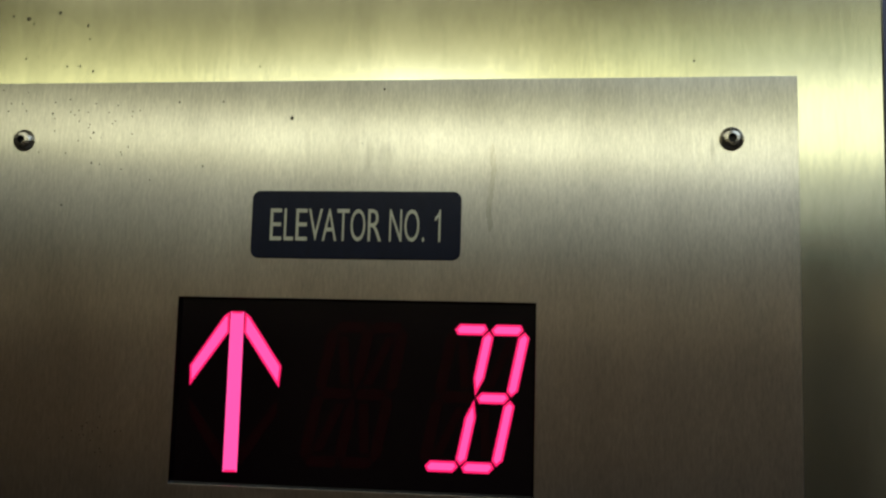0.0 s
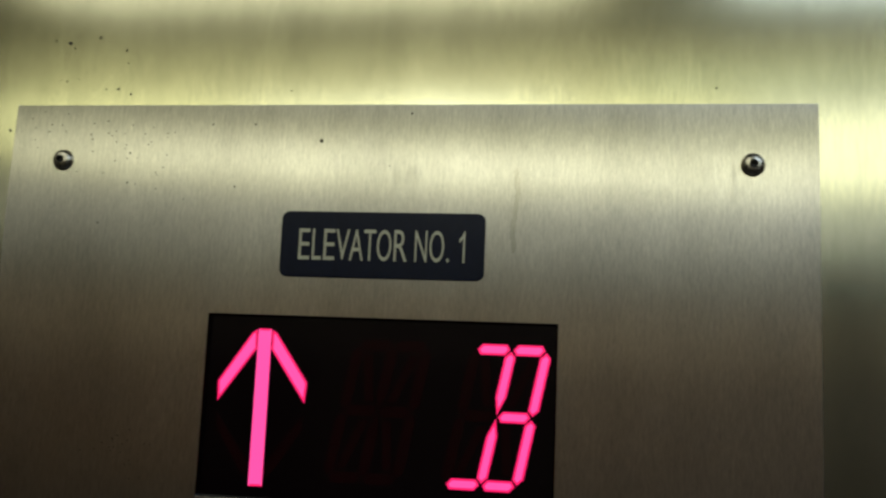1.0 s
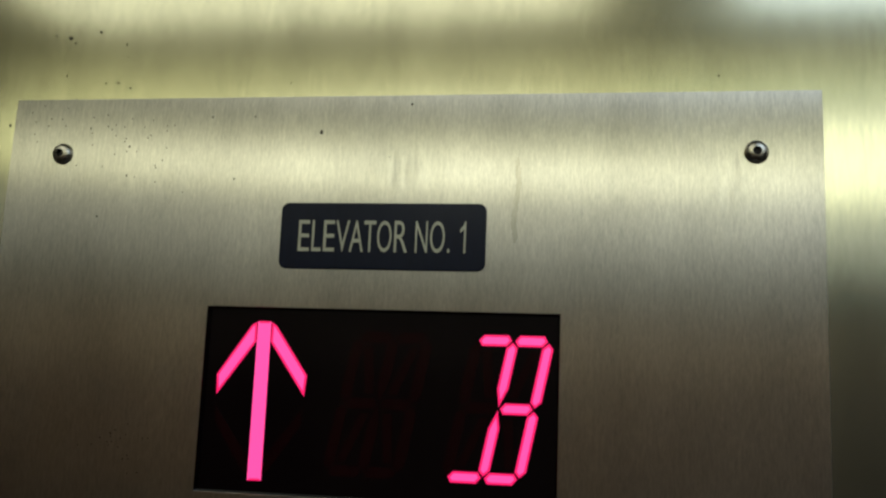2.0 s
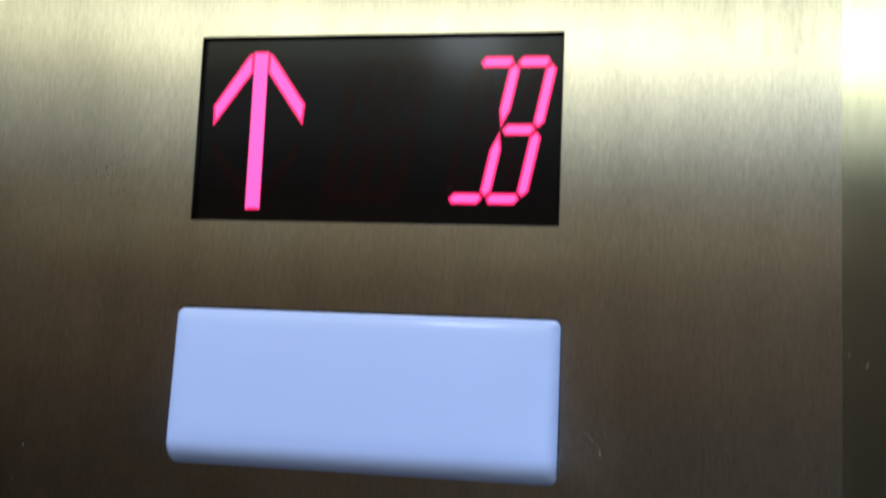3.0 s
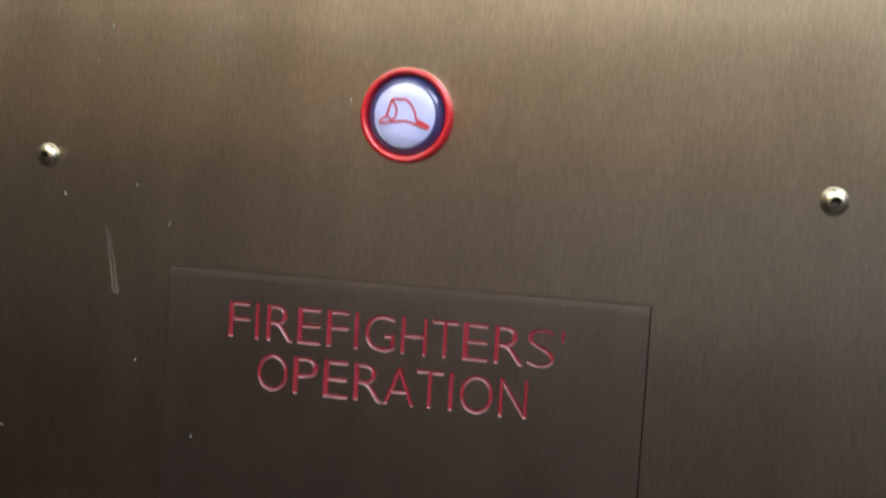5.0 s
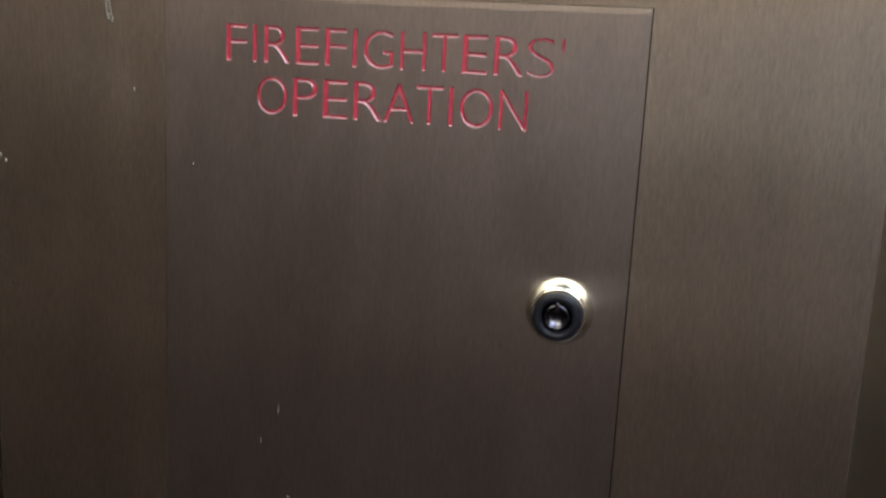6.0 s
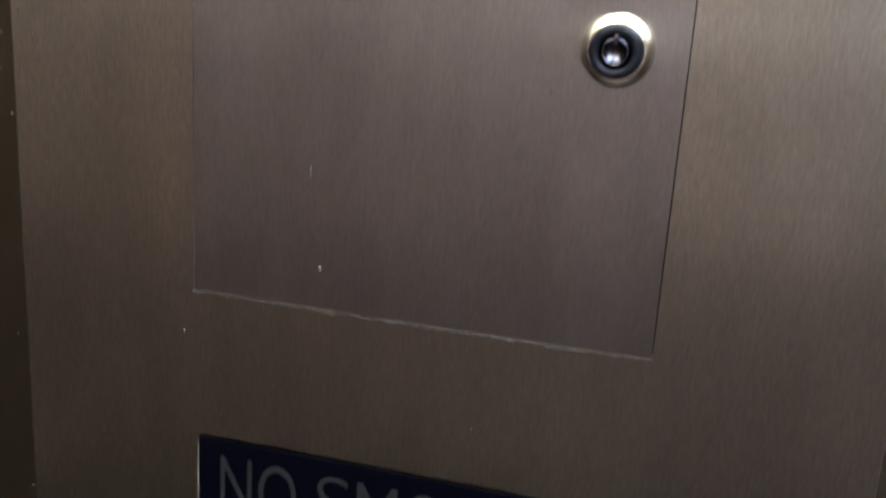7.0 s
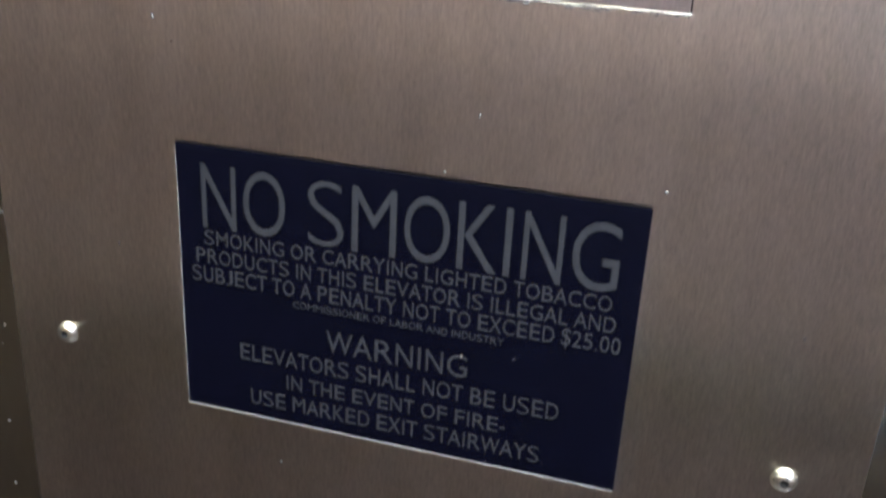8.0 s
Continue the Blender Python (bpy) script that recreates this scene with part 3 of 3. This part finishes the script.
def lens_rim():
    """A shallow acrylic box with rounded borders, widest at the bottom."""
    bm = bmesh.new()
    # y, then how far left, right, bottom and top edges have drawn in
    steps = ((0.0004, 0, 0, 0, 0), (-0.0022, 0, 0, 0, 0), (-0.0040, 0.0001, 0.0004, 0.0010, 0.0001), (-0.0056, 0.0002, 0.0010, 0.0026, 0.0002),
             (-0.0068, 0.0004, 0.0018, 0.0046, 0.0004), (-0.0074, 0.0008, 0.0026, 0.0064, 0.0007), (-0.0076, 0.0013, 0.0033, 0.0076, 0.0011), (-0.0080, 0.0024, 0.0046, 0.0090, 0.0028), (-0.0083, 0.0040, 0.0065, 0.0105, 0.0052), (-0.00845, 0.0065, 0.0090, 0.0125, 0.0100))
    rings = [[(bm.verts.new((x, y, z))) for x, z in outline(l, r, b, t)] for y, l, r, b, t in steps]
    for a, b in zip(rings, rings[1:]):
        for k in range(len(a)):
            j = (k + 1) % len(a)
            bm.faces.new([a[k], a[j], b[j], b[k]])
    bm.faces.new(rings[-1])
    for v in bm.verts:
        # the face leans back: the top stands out less than the chin
        if v.co.y < 0:
            v.co.y *= 1.0 - 0.40 * (v.co.z - 1.7890) / 0.0496
    return bm


def outline(l, r, b, t, rad=0.0022):
    x0, x1, z0, z1 = -0.0614 + l, 0.0626 - r, 1.7890 + b, 1.8386 - t
    out = []
    for cx, cz, a in ((x1 - rad, z1 - rad, 0), (x0 + rad, z1 - rad, 90), (x0 + rad, z0 + rad, 180), (x1 - rad, z0 + rad, 270)):
        out += [(cx + rad * math.cos(radians(a + 22.5 * k)), cz + rad * math.sin(radians(a + 22.5 * k))) for k in range(5)]
    return out


# dark slab added behind the lens to draw the shade in its gap
part("gap_shade", rounded(-0.0617, 0.0629, 1.7900, 1.8394, 0.0026, -0.0003, 0.0, 6), SOCKET, lamp, "dark slab standing in for the shaded gap round the lens")
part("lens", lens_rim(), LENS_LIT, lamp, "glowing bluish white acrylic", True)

# ---- fire service jewel ----
JX, JZ = 0.0003, 1.7473
jewel = thing("fire_service_indicator", (JX, 0.0, JZ), "round indicator with a red ring and a helmet symbol", "indicator")
part("ring", lathe(JX, JZ, [(0.0144, 0.0), (0.0144, -0.0018), (0.0141, -0.0029), (0.0135, -0.0035), (0.0128, -0.0034), (0.0123, -0.0028), (0.0121, -0.0015), (0.0121, 0.0)], 64), RED, jewel, "glossy red plastic ring", True)
part("collar", lathe(JX, JZ, [(0.0123, -0.0008), (0.0119, -0.0018), (0.0110, -0.0027), (0.0103, -0.0034), (0.0098, -0.0037), (0.0094, -0.0034)], 64), CHANNEL, jewel, "dark glossy collar", True)
part("cap", lathe(JX, JZ, [(0.0096, -0.0024), (0.0096, -0.0033), (0.0093, -0.0036), (0.0050, -0.0038), (0.0, -0.0039)], 64), CAP, jewel, "white plastic cap", True)


def stroke(points, w, y, bm):
    """A drawn line of width w through (x, z) points in mm about the jewel's middle."""
    pts = [Vector((x, z)) for x, z in points]
    left, right = [], []
    for k, p in enumerate(pts):
        d = (pts[min(k + 1, len(pts) - 1)] - pts[max(k - 1, 0)]).normalized()
        n = Vector((-d.y, d.x)) * w / 2
        left.append(bm.verts.new((JX + (p.x + n.x + 0.6) / 1000, y, JZ + (p.y + n.y) / 1000)))
        right.append(bm.verts.new((JX + (p.x - n.x + 0.6) / 1000, y, JZ + (p.y - n.y) / 1000)))
    for k in range(len(pts) - 1):
        bm.faces.new([left[k], left[k + 1], right[k + 1], right[k]])


def arc(points, n=5):
    """A smooth line through the points."""
    p = [Vector(q) for q in (points[0], *points, points[-1])]
    out = []
    for a, b, c, d in zip(p, p[1:], p[2:], p[3:]):
        for k in range(n):
            t = k / n
            out.append(0.5 * ((2 * b) + (c - a) * t + (2 * a - 5 * b + 4 * c - d) * t * t + (3 * b - a - 3 * c + d) * t ** 3))
    return [*out, p[-1]]


hat = bmesh.new()
stroke(arc([(-6.2, -0.7), (-5.3, 2.2), (-4.6, 4.3), (-2.4, 4.6), (-0.4, 4.5), (1.3, 3.2), (2.7, 0.7), (3.1, -1.0), (5.2, -2.2), (7.0, -3.1), (6.6, -3.8), (3.4, -2.8), (-0.4, -1.9), (-4.2, -2.2), (-7.4, -2.7), (-7.9, -1.9), (-6.2, -0.7)]), 0.62, -0.00402, hat)
stroke(arc([(-4.6, 4.2), (-3.2, 2.2), (-3.2, -0.2), (-4.4, -1.6), (-5.9, -0.5)]), 0.55, -0.00405, hat)
stroke(arc([(3.2, -1.8), (4.9, -2.7), (6.7, -3.5)]), 1.1, -0.00408, hat)
part("helmet_symbol", hat, RED_INK, jewel, "red line drawing of a helmet")

# ---- firefighters' cabinet ----
cab = thing("firefighters_cabinet", (0.0, 0.001, CZ0), "closed flush steel cabinet door with red engraved lettering", "cabinet")
ENGRAVED = (("FIREFIGHTERS'", -0.0546, 0.0522, 1.6749, 1.6864), ("OPERATION", -0.0440, 0.0424, 1.6589, 1.6708))
GROOVE, STROKE, FLANK = 0.00042, -0.008, 0.020


def door_leaf():
    """The leaf with its letters cut out; the top rim is eased back."""
    bm = box(CX0, CX1, 0.0, 0.0022, CZ0, CZ1)
    bmesh.ops.bevel(bm, geom=[e for e in bm.edges if all(v.co.y < 0.001 for v in e.verts)], offset=0.0001, segments=1, profile=0.5, affect="EDGES")
    rim = CZ1 - 0.0020
    bmesh.ops.bisect_plane(bm, geom=bm.verts[:] + bm.edges[:] + bm.faces[:], plane_co=(0, 0, rim), plane_no=(0, 0, 1))
    for v in bm.verts:
        if v.co.z > rim + 0.0002 and v.co.y < 0.001:
            v.co.y += 0.00011 * (v.co.z - rim) / 0.0020
    me = bpy.data.meshes.new("tmp")
    bm.to_mesh(me)
    bm.free()
    ob = new("tmp", me)
    tools = []
    for body, x0, x1, z0, z1 in ENGRAVED:
        cut = words(body, x0, x1, z0, z1, 0.0, GROOVE + 0.0002, STROKE)
        bmesh.ops.recalc_face_normals(cut, faces=cut.faces)
        cm = bpy.data.meshes.new("tmp")
        cut.to_mesh(cm)
        cut.free()
        tools.append(new("tmp", cm))
        mod = ob.modifiers.new("cut", "BOOLEAN")
        mod.operation, mod.solver, mod.object = "DIFFERENCE", "EXACT", tools[-1]
    bpy.context.view_layer.update()
    out = bmesh.new()
    cutme = bpy.data.meshes.new_from_object(ob.evaluated_get(bpy.context.evaluated_depsgraph_get()))
    out.from_mesh(cutme)
    for o in [ob, *tools]:
        bpy.data.objects.remove(o)
    return out


leaf = part("door", door_leaf(), STEEL_DOOR, cab, "flush brushed steel door leaf")
part("box", grid_plate([CX0 - 0.004, CX0 - 0.002, CX1 + 0.002, CX1 + 0.004], [CZ0 - 0.004, CZ0 - 0.002, CZ1 + 0.002, CZ1 + 0.004], [(1, 1)], 0.0026, 0.03), SOCKET, cab, "dark cabinet case behind the door")
# black sheet added for the shade in the gap round the leaf
part("gap_backing", box(CX0 - GAP_L + 0.00002, CX1 + GAP_R - 0.00002, 0.00226, 0.00240, CZ0 - GAP_B + 0.00002, CZ1 + GAP_T - 0.00002), BLACK, cab, "black sheet added to keep the gap round the door dark")
for body, x0, x1, z0, z1 in ENGRAVED:
    # worn picks the flanks that face up, painted paler as if lit
    for worn in (False, True):
        cut = words(body, x0, x1, z0, z1, 0.00002, GROOVE, STROKE, FLANK)
        cut.normal_update()
        # the lower flanks, which face up, get a highlight put into their colour
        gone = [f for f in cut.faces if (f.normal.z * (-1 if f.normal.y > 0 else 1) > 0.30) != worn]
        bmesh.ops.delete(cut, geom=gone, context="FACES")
        part("engraved_edge" if worn else "lettering", cut, FLANK_HIGHLIGHT if worn else RED_FILL, leaf, "lower flanks of the letters, paler as a painted highlight" if worn else "red paint-filled engraved capitals")

LX, LZ = 0.0565, 1.6050
lock = thing("cam_lock", (LX, 0.0, LZ), "round chrome cam lock with a black keyway", "lock")
part("collar", lathe(LX, LZ, [(0.0104, 0.0), (0.0103, -0.0010), (0.0098, -0.0024), (0.0090, -0.0038), (0.0083, -0.0047), (0.0077, -0.0051), (0.0072, -0.0046)], 48), CHROME, lock, "bright domed chrome collar", True)
part("face", lathe(LX, LZ, [(0.0074, -0.0040), (0.0074, -0.0078), (0.0070, -0.0087), (0.0056, -0.0089), (0.0048, -0.0084), (0.0046, -0.0040), (0.0036, -0.0040)], 48), LOCK_BLACK, lock, "black ring", True)
core = part("core", lathe(LX, LZ, [(0.0040, -0.0038), (0.0040, -0.0078), (0.0035, -0.0084), (0.0030, -0.0080), (0.0028, -0.0070), (0.0, -0.0070)], 32), CORE, lock, "dark steel key post", True)
part("notch", box(LX - 0.0006, LX + 0.0006, -0.0086, -0.0060, LZ + 0.0018, LZ + 0.0046, 0.0002), CORE, lock)

# ---- no smoking sign ----
sign = thing("no_smoking_sign", (0.0, 0.0, 1.3671), "navy blue no smoking sign with grey lettering", "sign")
part("backing", box(-0.0744, 0.0738, -0.0010, 0.0, 1.3671, 1.4600, 0.0002, 1), ALUMINIUM, sign, "pale plastic core")
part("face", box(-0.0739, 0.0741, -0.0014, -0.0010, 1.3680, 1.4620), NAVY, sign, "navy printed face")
LINES = (("NO SMOKING", -65.3, 67.0, -65.2, -43.8, -0.005), ("SMOKING OR CARRYING LIGHTED TOBACCO", -65.0, 66.4, -71.2, -66.2, 0.002),
         ("PRODUCTS IN THIS ELEVATOR IS ILLEGAL AND", -68.2, 68.2, -77.8, -72.7, 0.002), ("SUBJECT TO A PENALTY NOT TO EXCEED $25.00", -70.0, 70.4, -84.5, -79.1, 0.002),
         ("COMMISSIONER OF LABOR AND INDUSTRY", -34.2, 35.6, -88.4, -86.0, 0.0), ("WARNING", -22.8, 24.6, -102.2, -94.4, 0.0),
         ("ELEVATORS SHALL NOT BE USED", -53.5, 54.4, -110.9, -105.0, 0.0), ("IN THE EVENT OF FIRE-", -36.8, 38.2, -119.3, -114.0, 0.0),
         ("USE MARKED EXIT STAIRWAYS", -50.0, 49.8, -127.6, -121.8, 0.0))
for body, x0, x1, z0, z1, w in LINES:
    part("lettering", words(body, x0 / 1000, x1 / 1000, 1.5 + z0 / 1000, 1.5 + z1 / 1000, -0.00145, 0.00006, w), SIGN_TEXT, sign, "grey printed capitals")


# ---- dirt and wear ----
rng = random.Random(7)


def blob(bm, x, z, w, h, y, tilt=0.0, lump=0.25):
    """A small uneven lump on the surface at y."""
    n = 9
    mid = bm.verts.new((x, y - min(w, h) * lump, z))
    ring = []
    for k in range(n):
        a = 2 * math.pi * k / n
        r = rng.uniform(0.65, 1.15)
        u, v = w / 2 * r * math.cos(a), h / 2 * r * math.sin(a)
        ring.append(bm.verts.new((x + u * math.cos(tilt) - v * math.sin(tilt), y, z + u * math.sin(tilt) + v * math.cos(tilt))))
    for k in range(n):
        bm.faces.new([mid, ring[k], ring[(k + 1) % n]])


def many(spots, y, size):
    bm = bmesh.new()
    for x, z, *s in spots:
        w = (s[0] if s else rng.uniform(0.6, 1.0) * size) / 1000
        h = (s[1] if len(s) > 1 else w * 1000 * rng.uniform(0.8, 1.5)) / 1000
        blob(bm, x / 1000, 1.5 + z / 1000, w, h, y, rng.uniform(-0.4, 0.4))
    return bm


WALL_SPECKS = [(-131, 532), (-125, 531, 2.2, 1.6), (-123, 529), (-113, 533, 1.2, 1.6), (-102, 528, 0.9, 1.5), (-101, 523), (-125, 516), (-109, 513), (-104, 513, 0.7, 1.2), (-99, 511), (-51, 522, .5, .5), (-49, 512, .5, .5), (-37, 512), (112, 512.3, 0.9, 0.8), (-120, 507), (-146, 497, 1.2, 1.6), (-149, 486)]
WALL_SPECKS += [(rng.uniform(-165, -95), rng.uniform(500, 545), 0.4, 0.5) for _ in range(26)]
PLATE_SPECKS = [(-65, 499, .8, 1.1), (-49, 499, .6, 1.0), (-24, 493, 1.3, 1.7), (-96, 488, .9, .9), (-93, 486), (-96, 477), (-85, 480), (-74, 471), (-55, 476), (-106, 462), (8, 503, .9, 1.1), (-112, 495), (-129, 496, 1.0, 0.7), (1, 484, .5, .5), (-122, 503)]
PLATE_SPECKS += [(rng.gauss(-108, 18), rng.gauss(491, 8), 0.55, 0.7) for _ in range(40)]
PLATE_SPECKS += [(rng.gauss(-91, 5), rng.gauss(383, 4), 0.5, 0.6) for _ in range(22)]
single("dirt_specks", bowed(many([s for s in PLATE_SPECKS if -141 < s[0] < 140 and s[1] < 504], 0.0, 0.8)), DARK_DIRT, "dark dirt specks on the steel panel", "dirt", "stuff")
single("dirt_specks", many(WALL_SPECKS, 0.0025, 0.9), DARK_DIRT, "dark dirt specks on the steel wall", "dirt", "stuff")
FLECKS = [(-118, 323), (-95, 314), (-98, 303), (-131, 297), (-115, 291), (-97, 290), (-118, 280), (-85, 279), (-100, 272, 1.3, 1.9), (-134, 267), (-105, 261), (-88, 255), (-125, 248), (-108, 244), (-18, 251, 1.1, 2.2), (-37, 244), (-115, 217, 1.0, 2.6), (-89, 221), (-77, 209, .8, 2.4), (-132, 199), (-21, 209), (92, 295, .6, .6),
          (-140, 144, 1.3, 1.4), (-138, 139, 1.0, 1.8), (-136, 137, 1.2, 1.6), (-140, 103, .9, 1.4), (-135, 94), (-66, 141, .8, 1.8), (-87, 164, 1.0, 1.3), (-80, 0, 1, 2), (23, -18, .7, 2.2), (-74, -7), (77, -33, 1.2, 1.1), (-98, -77, .7, 1.6), (-40, -150, 1.0, 1.4), (120, -70, .6, 1.0)]
FLECKS += [(rng.uniform(-141, -78), rng.uniform(180, 330), 0.4, 0.6) for _ in range(30)]
# one paint in three tones: lower flecks are coloured dimmer against the rising exposure
single("paint_flecks", many([f for f in FLECKS if f[1] < 120], 0.0, 0.9), DIMMED_FLECK, "dried paint flecks low on the steel panel, coloured dimmer", "paint fleck", "stuff")
single("paint_flecks", many([f for f in FLECKS if 120 <= f[1] < 235], 0.0, 0.9), MID_FLECK, "dried paint flecks beside the cabinet door, coloured somewhat dimmer", "paint fleck", "stuff")
single("paint_flecks", many([f for f in FLECKS if f[1] >= 235], 0.0, 0.9), PALE_FLECK, "pale dried paint flecks on the steel panel", "paint fleck", "stuff")
single("paint_flecks", many([(-31, 29, 1.2, 2.6), (-41, 49, .5, 2.6), (-35, 61, .5, 5.5), (0, 23, .4, .5), (39, 92, .4, .6)], 0.0, 0.9), SMEAR, "pale dried paint flecks on the cabinet door", "paint fleck", "stuff")
single("paint_flecks", many([(-149, 95), (-150, 83), (-146.5, 68, 1.0, 1.6), (-145, 50), (-145, 34), (-146, 19), (-149, -13), (-146, -74, 1.2, 1.2), (-151, -119), (-153, -127), (-147, -143), (-155, -161, 1.3, 1.6), (-156, -190, 1.2, 1.6), (-150, 255), (-151, 210)], 0.0025, 1.0), DIMMED_FLECK, "pale dried paint flecks on the steel wall", "paint fleck", "stuff")
streak = bmesh.new()
for k in range(24):
    # two thin runs side by side that thicken towards the foot
    run = k % 2
    blob(streak, -0.0995 + 0.0013 * run + 0.00016 * k + rng.gauss(0, 0.00012), 1.7065 - 0.0009 * k, 0.0005 + 0.00003 * k, rng.uniform(0.0016, 0.0034), -0.000004 - 0.0000004 * k, 0.10, 0.02)
blob(streak, -0.0948, 1.6868, 0.0014, 0.0030, -0.00002, 0.1, 0.05)
single("paint_drip", streak, SMEAR, "pale dried paint drip on the steel panel", "paint drip", "stuff")
single("paint_flecks", many([(22.6, -94.8, 1.6, 1.2), (39, -92.4, .5, .6), (14, -35.6, 1.2, .8)], -0.0014, 0.8), DIMMED_FLECK, "pale flecks on the sign", "paint fleck", "stuff")

# fine scuffs where hands and keys have rubbed the steel
scuffs = bmesh.new()
for cx, cz, sx, sz, n in ((73, 297, 5, 7, 260), (-14, 271, 9, 4, 120), (8, 268, 8, 6, 90), (-70, 300, 30, 30, 40), (18, 268, 10, 2, 30), (95, 290, 25, 25, 90), (55, 360, 9, 3, 60)):
    for k in range(n):
        blob(scuffs, rng.gauss(cx, sx) / 1000, 1.5 + rng.gauss(cz, sz) / 1000, rng.uniform(0.08, 0.16) / 1000, rng.uniform(0.6, 2.4) / 1000, -0.000005, rng.gauss(0, 0.12), 0.05)
single("scuff_marks", scuffs, SCUFF, "fine pale scuff marks rubbed into the steel panel", "scuff marks", "stuff")
drip = bmesh.new()
for k in range(16):
    blob(drip, 0.0455 + 0.0006 * math.sin(k * 0.4), 1.9815 - 0.0017 * k, 0.0022, 0.0046, -0.000004 - 0.000001 * k, 0.0, 0.0)
single("drip_stain", bowed(drip), DRIP, "dull drip stain on the steel panel", "stain", "stuff")
scratch = bmesh.new()
for cx, cz, length, tilt in ((-155, 486.4, 7.0, 0.88), (-153.5, 487.2, 4.0, 0.80), (-147.5, 336, 9.0, -0.62), (-149.5, 331, 6.0, -0.60)):
    blob(scratch, cx / 1000, 1.5 + cz / 1000, 0.00028, length / 1000, 0.00248, tilt, 0.05)
single("scratch_marks", scratch, SCUFF, "pale scratches in the steel wall", "scratch", "stuff")
edge = bmesh.new()
for k in range(9):
    blob(edge, CX0 - 0.0001, CZ0 + 0.0012 + 0.0026 * k, 0.00030 - 0.00002 * k, 0.0034, -0.000006 - 0.000001 * k, 0.0, 0.03)
for k in range(150):
    # rubbed sill under the door
    blob(edge, rng.uniform(CX0, CX1), CZ0 - GAP_B - 0.0002 - abs(rng.gauss(0, 0.0005)), rng.uniform(0.0008, 0.0042), rng.uniform(0.0002, 0.0005), -0.000006 - 0.0000002 * k, rng.gauss(0, 0.05), 0.02)
single("worn_edge", edge, WORN, "thin worn pale edge of the cabinet door", "worn edge", "stuff")
